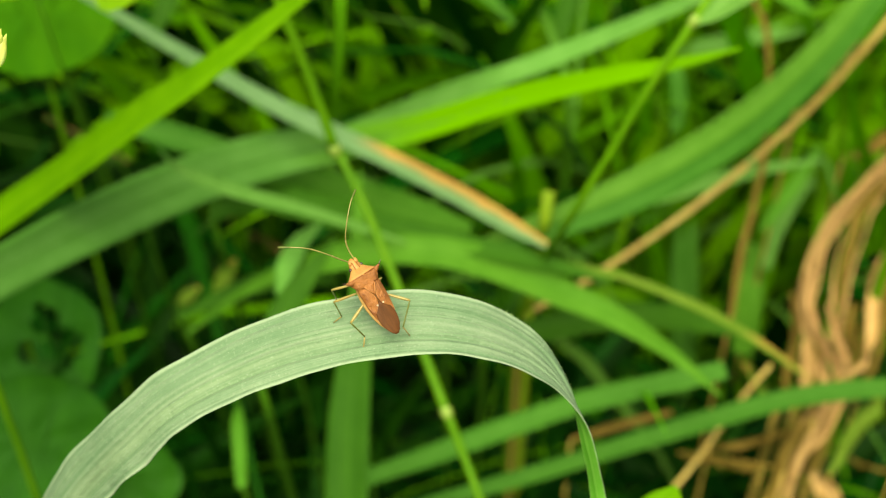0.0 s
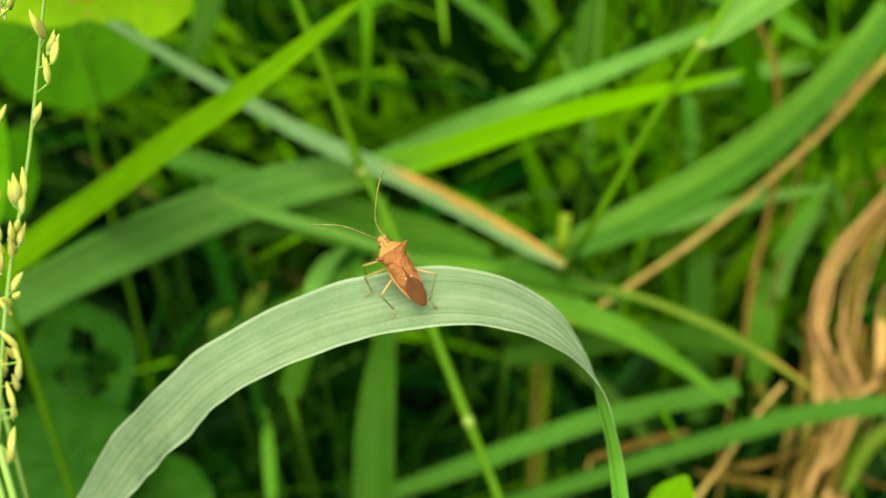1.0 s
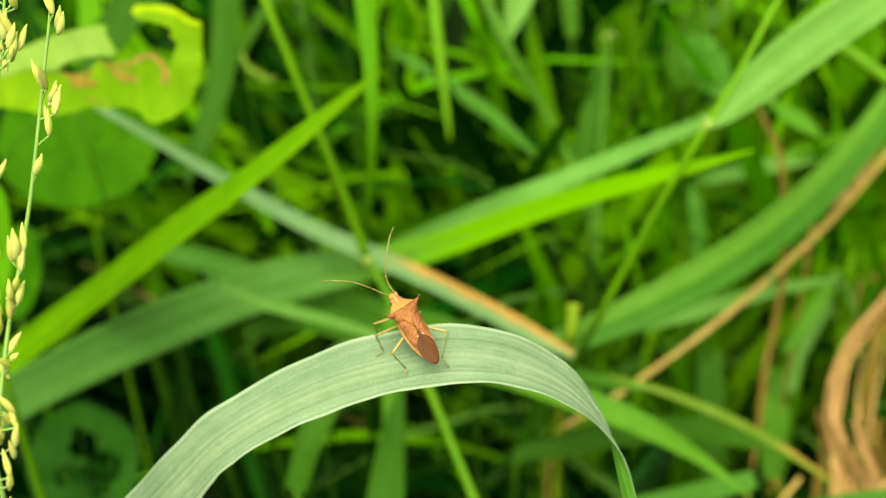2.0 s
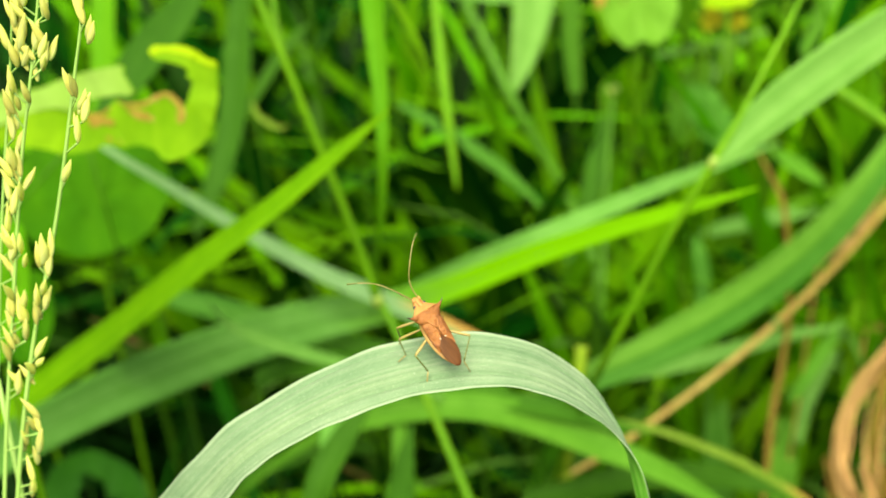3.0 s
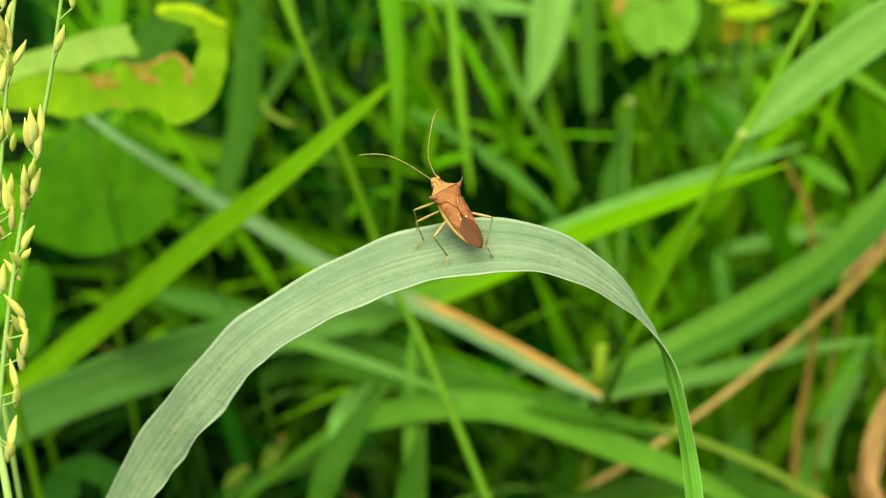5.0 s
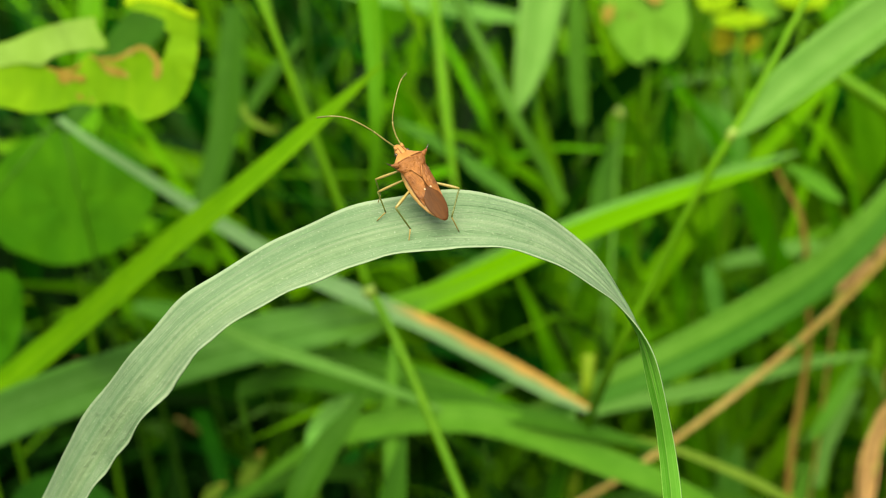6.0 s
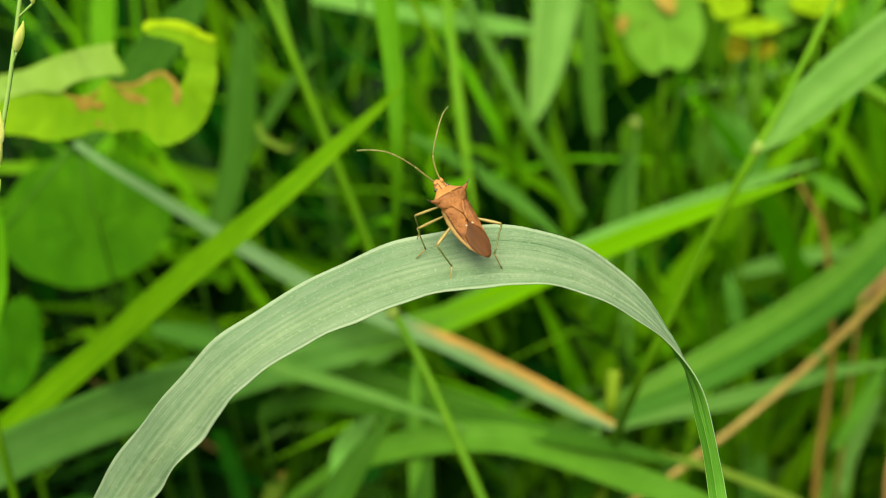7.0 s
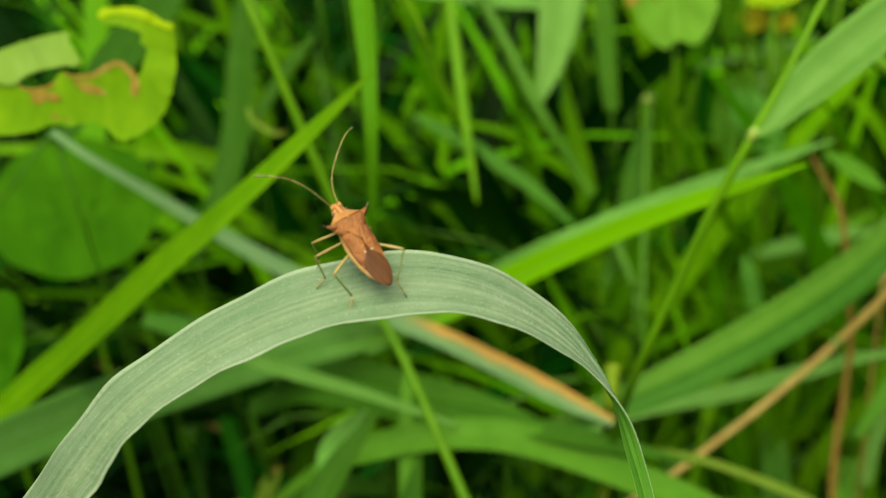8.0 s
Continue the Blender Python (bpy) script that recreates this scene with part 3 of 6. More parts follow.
def leg(parent, hip, knee, ankle, toe, thick):
    ob = tagged(new("leg"))
    ob.parent = parent
    h, k, a, t = (np.array(v) for v in (hip, knee, ankle, toe))
    part("femur", tube(bmesh.new(), [(*h, thick * 0.6), (*(h + (k - h) * 0.35), thick * 0.85), (*(h + (k - h) * 0.75), thick), (*k, thick * 0.7)], 8, 8), BUG_LEG, ob)
    part("tibia", tube(bmesh.new(), [(*k, thick * 0.62), (*(k + (a - k) * 0.5), thick * 0.5), (*a, thick * 0.55)], 6, 7), BUG_SHIN, ob)
    part("tarsus", tube(bmesh.new(), [(*a, thick * 0.5), (*((a + t) / 2), thick * 0.42), (*t, thick * 0.35)], 4, 6), BUG_LEG, ob)
    return ob


def antenna(parent, rows, cuts=(0.0, 0.34, 0.62, 0.86, 1.0)):
    ob = new("antenna")
    ob.parent = parent
    base = np.array(rows[0][:3])
    c = spline([(*(np.array(r[:3]) - base), r[3]) for r in rows], 40)
    for i, (a, b) in enumerate(zip(cuts, cuts[1:])):
        seg = [tuple(v) for v in c[int(a * 40):int(b * 40) + 1]]
        k = len(seg) - 1
        seg = [(x, y, z, r * (1.0 + 0.35 * (j / k) ** 2 + (0.55 * math.sin(math.pi * j / k) if i == 3 else 0))) for j, (x, y, z, r) in enumerate(seg)]
        part("antenna_segment", tube(bmesh.new(), seg, len(seg) - 1, 7), (BUG_FEELER, BUG_FEELER, BUG_FEELER, BUG_SHIN)[i], ob)
    ob.matrix_basis = Matrix.Translation(base * MM)
    return ob


BUG_STANDS = Matrix(((-0.53326, -0.79368, 0.29277, 0.000325), (0.51415, -0.57890, -0.63287, -0.000515), (0.67178, -0.18696, 0.71677, 0.361377), (0, 0, 0, 1)))


def leaf_bug():
    """A coreid bug: x forward, y to its left, z up, in mm round the middle of its body."""
    ob = tagged(new("bug"), "reddish-brown bug with pointed shoulders standing on a grass leaf", "insect")
    part("abdomen", loft(bmesh.new(), [(2.4, 0.9, 0.1, -1.0), (1.4, 1.3, 0.1, -1.15), (0.2, 1.5, 0.05, -1.15), (-1.0, 1.52, 0.0, -1.05), (-2.2, 1.38, 0.0, -0.85), (-3.3, 1.1, 0.0, -0.6), (-4.2, 0.68, 0.0, -0.35), (-4.7, 0.25, 0.0, -0.15)], 28), BUG_RIM, ob, "orange-tan abdomen rim")
    part("head", loft(bmesh.new(), [(3.1, 0.62, 0.42, -0.6), (3.45, 0.68, 0.36, -0.66), (3.85, 0.64, 0.24, -0.7), (4.2, 0.48, 0.08, -0.68), (4.48, 0.3, -0.1, -0.6), (4.6, 0.12, -0.22, -0.48)], 18), BUG_PEACH, ob, "pale tan head")
    for s in (1, -1):
        bm = bmesh.new()
        bmesh.ops.create_uvsphere(bm, u_segments=12, v_segments=8, radius=0.22 * MM, matrix=Matrix.Translation(Vector((3.5, 0.68 * s, -0.1)) * MM))
        part("eye", bm, BUG_BLACK, ob, "dark bead eye")
        part("feeler_base", loft(bmesh.new(), [(3.95, 0.18, 0.22, -0.1), (4.25, 0.2, 0.18, -0.14), (4.5, 0.12, 0.1, -0.12)], 10), BUG_PEACH, ob).location = Vector((0, 0.38 * s, 0)) * MM
        part("head_stripe", tube(bmesh.new(), [(3.3, 0.28 * s, 0.4, 0.05), (3.7, 0.26 * s, 0.30, 0.06), (4.1, 0.2 * s, 0.13, 0.04)], 6, 6), BUG_BROWN, ob, "thin dark head stripe")
    # the shield behind the head slopes up to a ridge that ends in a spine at each shoulder
    rings = [(3.45, 0.70, 0.26), (3.25, 0.90, 0.40), (2.95, 1.22, 0.64), (2.65, 1.60, 0.90), (2.45, 1.84, 1.06), (2.3, 1.80, 1.0)]
    part("pronotum", loft(bmesh.new(), [(x, w, t, -0.35) for x, w, t in rings], 30, 2.1), BUG_PEACH, ob, "peach shoulder shield")
    band = [(2.40, 1.80, 1.02), (2.3, 1.86, 1.06), (2.1, 1.82, 1.06), (1.7, 1.62, 1.0), (1.3, 1.42, 0.92), (1.08, 1.2, 0.84)]
    part("pronotum_band", loft(bmesh.new(), [(x, w, t, -0.3) for x, w, t in band], 30, 2.1), BUG_BROWN, ob, "darker brown hind band")
    for s in (1, -1):
        part("shoulder_ridge", tube(bmesh.new(), [(2.44, 0.1 * s, 1.07, 0.05), (2.43, 0.7 * s, 1.0, 0.07), (2.42, 1.3 * s, 0.84, 0.08), (2.42, 1.8 * s, 0.56, 0.07)], 8, 6), BUG_BROWN, ob)
        part("shoulder_spine", tube(bmesh.new(), [(2.2, 1.5 * s, 0.56, 0.36), (2.36, 1.92 * s, 0.64, 0.2), (2.5, 2.18 * s, 0.74, 0.09), (2.6, 2.34 * s, 0.80, 0.02)], 8, 9), BUG_BROWN, ob)
        part("spine_tip", tube(bmesh.new(), [(2.5, 2.16 * s, 0.73, 0.10), (2.64, 2.36 * s, 0.82, 0.065), (2.82, 2.58 * s, 0.93, 0.012)], 4, 7), BUG_BLACK, ob, "black spine point")
    # the small triangle between the wings, edged by a pale V
    bm = bmesh.new()
    tri = [(1.35, 0.85, 0.86), (1.0, 0.70, 0.90), (0.6, 0.46, 0.88), (0.2, 0.2, 0.82), (-0.05, 0.04, 0.76)]
    loft(bm, [(x, w, t + 0.06, t - 0.5) for x, w, t in tri], 16)
    plate = part("scutellum", bm, BUG_BROWN, ob, "brown triangular plate")
    for s in (1, -1):
        part("pale_keel", tube(bmesh.new(), [(1.15, 0.62 * s, 0.92, 0.07), (0.7, 0.42 * s, 0.94, 0.08), (0.25, 0.15 * s, 0.88, 0.07), (0.0, 0.02 * s, 0.8, 0.04)], 8, 6), BUG_VEIN, plate)
    # leathery wing cases, one each side
    for s in (1, -1):
        bm = bmesh.new()
        strips = [(1.45, 0.6, 1.36, 0.80), (0.9, 0.42, 1.40, 0.80), (0.4, 0.22, 1.40, 0.77), (-0.1, 0.05, 1.39, 0.72), (-0.7, 0.04, 1.37, 0.64), (-1.2, 0.2, 1.34, 0.56), (-1.7, 0.62, 1.28, 0.48), (-2.2, 0.98, 1.20, 0.40), (-2.6, 1.1, 1.14, 0.34)]
        cols = []
        for x, ya, yb, z in strips:
            row = []
            for k in range(9):
                f = k / 8
                yy = ya + (yb - ya) * f
                zz = z - 0.5 * (max(yy, 0) / 1.45) ** 2.6 + 0.02 * math.sin(f * math.pi * 4)
                row.append((bm.verts.new(Vector((x, yy * s, zz)) * MM), bm.verts.new(Vector((x, yy * s, zz - 0.18)) * MM)))
            cols.append(row)
        for r0, r1 in zip(cols, cols[1:]):
            for k in range(8):
                bm.faces.new((r0[k][0], r0[k + 1][0], r1[k + 1][0], r1[k][0]))
                bm.faces.new((r0[k][1], r1[k][1], r1[k + 1][1], r0[k + 1][1]))
            for k in (0, 8):
                bm.faces.new((r0[k][0], r1[k][0], r1[k][1], r0[k][1]))
        bmesh.ops.recalc_face_normals(bm, faces=bm.faces)
        case = part("wing_case", bm, BUG_BROWN, ob, "leathery reddish-brown wing case")
        part("wing_vein", tube(bmesh.new(), [(1.2, 0.95 * s, 0.68, 0.03), (0.3, 0.85 * s, 0.68, 0.03), (-0.7, 0.72 * s, 0.58, 0.03), (-1.4, 0.66 * s, 0.48, 0.03)], 8, 6), BUG_VEIN, case)
        part("wing_vein", tube(bmesh.new(), [(0.9, 0.6 * s, 0.76, 0.05), (0.4, 0.38 * s, 0.77, 0.055), (-0.2, 0.16 * s, 0.72, 0.05), (-0.8, 0.12 * s, 0.64, 0.04)], 8, 6), BUG_VEIN, case)
        bm = bmesh.new()
        bmesh.ops.create_uvsphere(bm, u_segments=10, v_segments=6, radius=0.115 * MM, matrix=Matrix.Translation(Vector((-1.25, 0.36 * s, 0.55)) * MM) @ Matrix.Diagonal((1, 1, 0.5, 1)))
        part("pale_spot", bm, BUG_SPOT, ob, "small whitish wing spot")
    part("membrane", loft(bmesh.new(), [(-0.9, 0.2, 0.54, 0.2), (-1.4, 0.62, 0.5, 0.12), (-2.0, 0.95, 0.43, 0.06), (-2.7, 1.1, 0.36, 0.04), (-3.4, 1.04, 0.29, 0.03), (-4.1, 0.82, 0.22, 0.02), (-4.7, 0.48, 0.16, 0.02), (-5.0, 0.16, 0.1, 0.03)], 26, 2.6), BUG_DARK, ob, "dark brown glossy wing membrane")
    leg(ob, (1.95, 0.80, -0.45), (2.81, 3.17, -2.19), (1.71, 2.77, -4.20), (1.35, 3.10, -5.05), 0.150)
    leg(ob, (0.95, 0.90, -0.60), (1.56, 3.61, -2.45), (-0.26, 3.38, -4.07), (-0.36, 4.30, -5.09), 0.155)
    leg(ob, (-0.20, 1.00, -0.60), (-1.31, 3.63, -0.73), (-3.45, 2.74, -2.45), (-4.56, 3.50, -3.01), 0.175)
    leg(ob, (-0.30, -1.00, -0.60), (-2.68, -3.06, 0.25), (-4.78, -1.06, -0.73), (-6.11, -1.57, -2.22), 0.170)
    leg(ob, (0.95, -0.90, -0.60), (1.05, -1.95, -0.75), (0.30, -1.45, -2.60), (-0.30, -1.30, -3.75), 0.144)
    leg(ob, (1.95, -0.80, -0.45), (1.85, -1.45, -1.30), (1.10, -0.90, -3.10), (0.70, -0.60, -4.30), 0.144)
    feelers = (antenna(ob, ((4.36, 0.40, 0.05, 0.080), (5.25, 1.42, 1.12, 0.078), (6.20, 2.38, 2.07, 0.070), (7.89, 4.16, 2.98, 0.060), (8.83, 5.46, 2.90, 0.058), (9.63, 6.62, 2.33, 0.068))),
               antenna(ob, ((4.36, -0.30, 0.05, 0.080), (5.40, -0.18, 0.52, 0.078), (6.41, -0.26, 1.19, 0.070), (8.25, -1.35, 2.47, 0.060), (9.78, -2.82, 2.60, 0.058), (10.57, -4.06, 1.95, 0.068))))
    ob.matrix_world = BUG_STANDS
    return ob, feelers


bug, feelers = leaf_bug()

# ---- grass blades and stems round it ----
grass_blade("green_shoot", "bright green grass blade slanting upward to a sharp tip", LEAF_BRIGHT, [(-172.6, 137.0, 190.5, 8.3, 58), (-143.1, 148.1, 218.2, 9.6, 58), (-115.6, 147.9, 243.2, 9.4, 58), (-95.5, 144.7, 260.5, 9.1, 58), (-76.0, 138.8, 277.8, 8.4, 58), (-58.3, 133.9, 294.2, 7.7, 58), (-40.6, 129.8, 309.0, 6.1, 58), (-26.3, 127.2, 322.0, 4.5, 58), (-16.7, 125.5, 330.8, 2.4, 58), (-11.1, 122.8, 336.7, 0.4, 58)])
grass_blade("green_shoot", "long arching grass blade with a bright pointed tip", LEAF_LONG, [(-131.9, 78.4, 254.6, 7.1, 35), (-105.3, 99.4, 263.9, 10.0, 42), (-90.8, 118.6, 263.2, 10.9, 52), (-77.0, 142.9, 257.1, 12.6, 68), (-61.0, 170.7, 248.3, 13.5, 66), (-38.6, 190.0, 244.4, 13.5, 62), (-17.7, 191.0, 248.0, 9.4, 55), (0.3, 181.4, 259.3, 8.0, 60), (22.5, 166.8, 277.3, 6.6, 62), (41.5, 151.4, 292.9, 5.1, 62), (56.3, 141.5, 302.9, 3.3, 62), (70.1, 140.0, 308.0, 0.5, 62)])
grass_blade("green_shoot", "grey-green grass blade with a dried orange-brown end", LEAF_TAN, [(-97.4, 194.2, 302.5, 1.7, 45), (-89.2, 190.9, 297.4, 2.1, 45), (-77.1, 192.8, 287.1, 2.8, 45), (-64.2, 193.6, 276.9, 3.6, 45), (-53.5, 193.7, 269.1, 4.2, 45), (-39.1, 191.7, 260.4, 4.7, 45), (-19.5, 184.5, 254.3, 5.0, 45), (-6.0, 179.4, 250.2, 5.1, 45), (8.8, 176.6, 242.8, 5.2, 45), (23.8, 171.1, 236.3, 4.7, 45), (34.4, 165.0, 233.5, 1.8, 45)], side=-150)
grass_blade("green_shoot", "folded green grass blade rising from a stem joint", LEAF_BROAD, [(-17.5, 146.0, 285.3, 0.5, 10), (-16.6, 142.0, 295.0, 1.2, 10), (-15.2, 140.0, 306.2, 2.0, 10), (-14.3, 141.0, 319.7, 2.8, 10), (-14.6, 148.0, 330.4, 3.8, 10), (-15.8, 158.0, 340.2, 4.9, 10), (-17.1, 170.0, 349.7, 5.7, 10), (-18.4, 182.0, 358.5, 5.0, 10), (-19.4, 192.0, 365.4, 0.9, 10)], root=False, fold=0.3)
grass_blade("green_shoot", "drooping narrow grass tip", LEAF_BRIGHT, [(-25.1, 200.0, 349.5, 1.3, 55), (-19.2, 196.0, 344.5, 2.0, 55), (-14.1, 190.0, 339.8, 2.5, 55), (-10.0, 186.0, 333.4, 2.4, 55), (-6.5, 182.0, 327.4, 1.7, 55), (-4.5, 180.0, 321.9, 0.3, 55)])
grass_blade("green_shoot", "broad pale green leaf spreading from a stem node", LEAF_GREY, [(59.2, 137.7, 315.2, 1.1, 50), (61.8, 138.0, 316.8, 4.0, 50), (67.6, 140.3, 321.0, 8.2, 50), (74.9, 143.1, 325.9, 10.4, 50), (83.2, 145.6, 331.4, 10.7, 48), (96.5, 150.0, 339.4, 9.7, 45), (111.1, 154.5, 347.7, 6.2, 40), (126.0, 159.1, 353.6, 0.8, 40)], root=False, fold=0.6)
grass_blade("green_shoot", "pale grass blade with a slender tip", LEAF_PALE2, [(-31.0, 227.4, 221.8, 5.9, 55), (-13.4, 219.0, 235.4, 6.2, 55), (6.3, 204.8, 253.7, 6.4, 55), (24.2, 196.0, 266.8, 5.9, 55), (42.4, 200.3, 272.4, 5.3, 55), (64.2, 216.1, 273.1, 4.3, 55), (82.9, 232.2, 271.8, 2.9, 55), (99.5, 242.2, 272.4, 0.6, 55)])
grass_blade("green_shoot", "wide green grass blade sweeping up behind a straw stem", LEAF_FRESH, [(7.4, 171.1, 223.3, 1.6, 50), (23.2, 176.0, 228.7, 3.3, 50), (38.9, 178.2, 234.4, 4.7, 50), (56.4, 183.1, 240.5, 6.1, 50), (79.2, 197.9, 245.0, 6.4, 50), (111.7, 235.2, 245.2, 6.4, 50), (137.8, 267.9, 251.7, 5.7, 50), (162.3, 301.3, 265.8, 3.9, 50), (185.1, 335.6, 281.8, 0.6, 50)])
grass_blade("green_shoot", "dull green blade close under a wide sweeping blade", LEAF_DULL, [(7.9, 166.7, 225.0, 1.4, 50), (24.1, 170.9, 229.4, 2.8, 50), (40.2, 172.3, 234.2, 4.1, 50), (57.9, 176.6, 239.4, 5.3, 50), (80.5, 191.0, 243.4, 5.6, 50), (112.7, 228.1, 243.4, 5.6, 50), (138.3, 261.0, 250.1, 5.0, 50), (162.0, 295.1, 265.1, 3.4, 50), (183.6, 330.8, 283.0, 0.5, 50)])
grass_stem("straw_stalk", "long tan straw stalk slanting through the grass", STRAW, [(29.8, 192.0, 184.6, 0.85), (47.2, 196.9, 192.8, 1.0), (59.7, 200.8, 200.4, 1.0), (76.0, 207.1, 210.0, 1.05), (98.0, 219.9, 221.7, 1.13), (120.1, 238.6, 231.5, 1.18), (139.5, 260.6, 238.3, 1.22), (159.9, 281.0, 251.0, 1.15)], (4,))
grass_blade("green_shoot", "arched bright green grass blade", LEAF_MID, [(-65.7, 172.8, 195.1, 1.6, 60), (-49.0, 170.7, 211.3, 3.0, 60), (-34.3, 165.7, 224.4, 5.2, 60), (-20.8, 163.2, 230.8, 7.6, 60), (-6.4, 165.9, 231.3, 8.2, 60), (7.2, 164.9, 231.2, 8.6, 60), (22.9, 164.5, 226.0, 9.1, 60), (37.2, 160.8, 221.3, 8.3, 60), (51.0, 154.5, 218.8, 6.5, 60), (65.8, 137.0, 220.2, 3.1, 60), (74.8, 123.8, 219.9, 0.5, 60)])
grass_blade("green_shoot", "narrow pale grass blade behind the straw", LEAF_PALE2, [(19.8, 214.3, 192.8, 2.6, 55), (31.9, 218.1, 197.6, 3.6, 55), (44.3, 223.4, 199.5, 4.4, 55), (71.2, 230.0, 200.7, 5.5, 55), (89.7, 236.4, 201.6, 5.2, 55), (108.2, 241.6, 203.4, 4.1, 55), (128.3, 247.2, 203.2, 0.8, 55)])
grass_blade("dry_shoot", "sinuous dry tan strip hanging in the sward", DRY_DULL, [(97.0, 208.0, 170.8, 1.7, 4), (98.3, 214.0, 182.0, 2.2, 11), (100.2, 220.0, 190.1, 2.2, 23), (102.4, 226.0, 198.0, 2.2, 3), (105.0, 231.2, 206.5, 2.0, 37), (106.2, 236.0, 215.3, 1.9, 0), (105.8, 240.8, 227.9, 1.7, 21), (104.9, 245.6, 242.4, 1.5, 5), (103.4, 250.4, 251.3, 1.6, 20), (99.9, 254.4, 257.4, 1.6, 4), (97.1, 258.0, 262.1, 0.7, 5)], wave=0.5, fold=0.8, back=15)
grass_blade("dry_shoot", "broken dry tan strip near the ground", DRY_DULL, [(45.5, 172.7, 151.7, 1.4, 60), (54.0, 174.3, 153.7, 2.3, 60), (66.0, 176.4, 156.5, 2.5, 60), (76.2, 178.0, 158.5, 1.4, 60)], wave=0.25, fold=0.5, back=15)
grass_blade("dry_shoot", "broken dry tan strip near the ground", DRY_DULL, [(122.9, 168.3, 133.9, 1.3, 60), (110.7, 172.6, 139.4, 2.4, 60), (95.0, 174.5, 141.8, 2.3, 60), (79.3, 175.8, 143.5, 1.8, 60)], wave=0.25, fold=0.5, back=15)
grass_blade("dry_shoot", "short dry leaf sheath beside the straw", DRY, [(122.7, 266.7, 216.0, 1.9, 30), (127.3, 269.6, 219.7, 4.9, 30), (135.5, 276.1, 223.2, 5.0, 30), (145.1, 287.8, 226.0, 2.8, 30), (154.9, 301.5, 231.3, 0.8, 30)], wave=0.25, fold=0.5, back=15)
grass_blade("green_shoot", "short blunt green blade low in the sward", LEAF_DULL, [(-15.5, 139.9, 170.7, 4.6, 55), (6.3, 144.8, 176.9, 5.9, 55), (24.9, 149.0, 182.2, 6.2, 55), (43.6, 153.0, 187.5, 6.2, 55), (63.8, 156.0, 191.2, 5.8, 55), (77.7, 157.9, 193.7, 5.7, 55), (84.6, 158.9, 195.0, 5.0, 55)])
grass_blade("green_shoot", "long level green blade crossing the dead tuft", LEAF_DULL, [(-16.6, 143.9, 146.6, 3.0, 60), (9.5, 149.0, 153.1, 4.5, 60), (34.0, 153.3, 158.6, 5.2, 60), (58.0, 156.2, 167.1, 5.6, 60), (82.2, 160.7, 172.9, 6.0, 60), (105.7, 162.6, 180.2, 5.9, 60), (130.3, 162.3, 184.6, 5.7, 60), (152.0, 161.0, 185.5, 4.0, 60), (175.8, 158.2, 181.8, 0.5, 60)])
grass_blade("green_shoot", "thin pale blade bending over toward the ground", LEAF_OLIVE, [(24.4, 173.5, 225.9, 1.3, 55), (39.6, 170.9, 222.6, 1.9, 55), (54.9, 168.9, 220.0, 2.1, 55), (67.3, 167.3, 215.4, 2.5, 55), (80.2, 166.1, 209.1, 2.7, 55), (93.2, 163.7, 201.1, 2.4, 55), (106.5, 158.0, 193.8, 1.0, 55)])
grass_blade("green_shoot", "broad green blade low in the sward", LEAF_SHADED, [(19.0, 175.1, 191.3, 5.1, 60), (33.6, 176.6, 193.2, 7.5, 60), (49.7, 178.6, 195.8, 8.5, 60), (66.3, 181.4, 194.5, 7.9, 60), (85.1, 183.3, 189.6, 6.0, 60), (100.0, 180.8, 186.4, 1.4, 60)])
grass_blade("green_shoot", "upright wide green blade low in the sward", LEAF_SHADED, [(-15.9, 85.6, 186.4, 9.1, 10), (-15.9, 97.5, 196.7, 10.6, 10), (-16.0, 108.8, 204.0, 11.0, 10), (-15.9, 119.4, 212.6, 10.5, 10), (-15.2, 131.2, 220.4, 8.9, 10), (-13.7, 145.4, 226.4, 5.4, 10), (-11.8, 155.9, 232.6, 0.9, 10)])
grass_blade("green_shoot", "bright leaf tip poking up from below", LEAF_BRIGHT, [(39.0, 26.0, 268.5, 7.3, 50), (41.7, 31.8, 276.0, 9.2, 50), (44.5, 36.5, 281.9, 8.1, 50), (46.0, 38.7, 284.7, 1.0, 50)])
grass_blade("green_shoot", "hanging pale grass blade far in the sward", LEAF_GREY, [(39.4, 369.1, 330.0, 12.5, 10), (35.3, 351.1, 311.8, 15.6, 10), (30.8, 336.4, 295.4, 16.0, 10), (27.4, 324.5, 282.7, 13.4, 10), (23.8, 315.6, 271.3, 8.0, 10), (20.0, 308.3, 262.0, 1.3, 10)])
grass_blade("green_shoot", "green grass blade low beside the bent blade", LEAF_SHADED, [(-57.0, 185.1, 228.4, 5.5, 60), (-42.9, 185.2, 233.5, 8.1, 60), (-24.2, 179.3, 233.2, 8.5, 60), (-6.2, 172.9, 232.4, 7.3, 60), (14.2, 168.0, 231.0, 6.0, 60), (34.4, 165.2, 227.4, 4.3, 60), (51.5, 162.4, 223.9, 1.0, 60)])
grass_blade("green_shoot", "upright green stalk low in the sward", LEAF_MID, [(-14.9, 139.5, 206.6, 3.7, 10), (-15.1, 149.4, 219.4, 3.9, 10), (-15.4, 159.9, 227.9, 3.8, 10), (-15.6, 171.8, 235.8, 3.6, 10), (-15.3, 182.6, 244.8, 0.9, 10)])
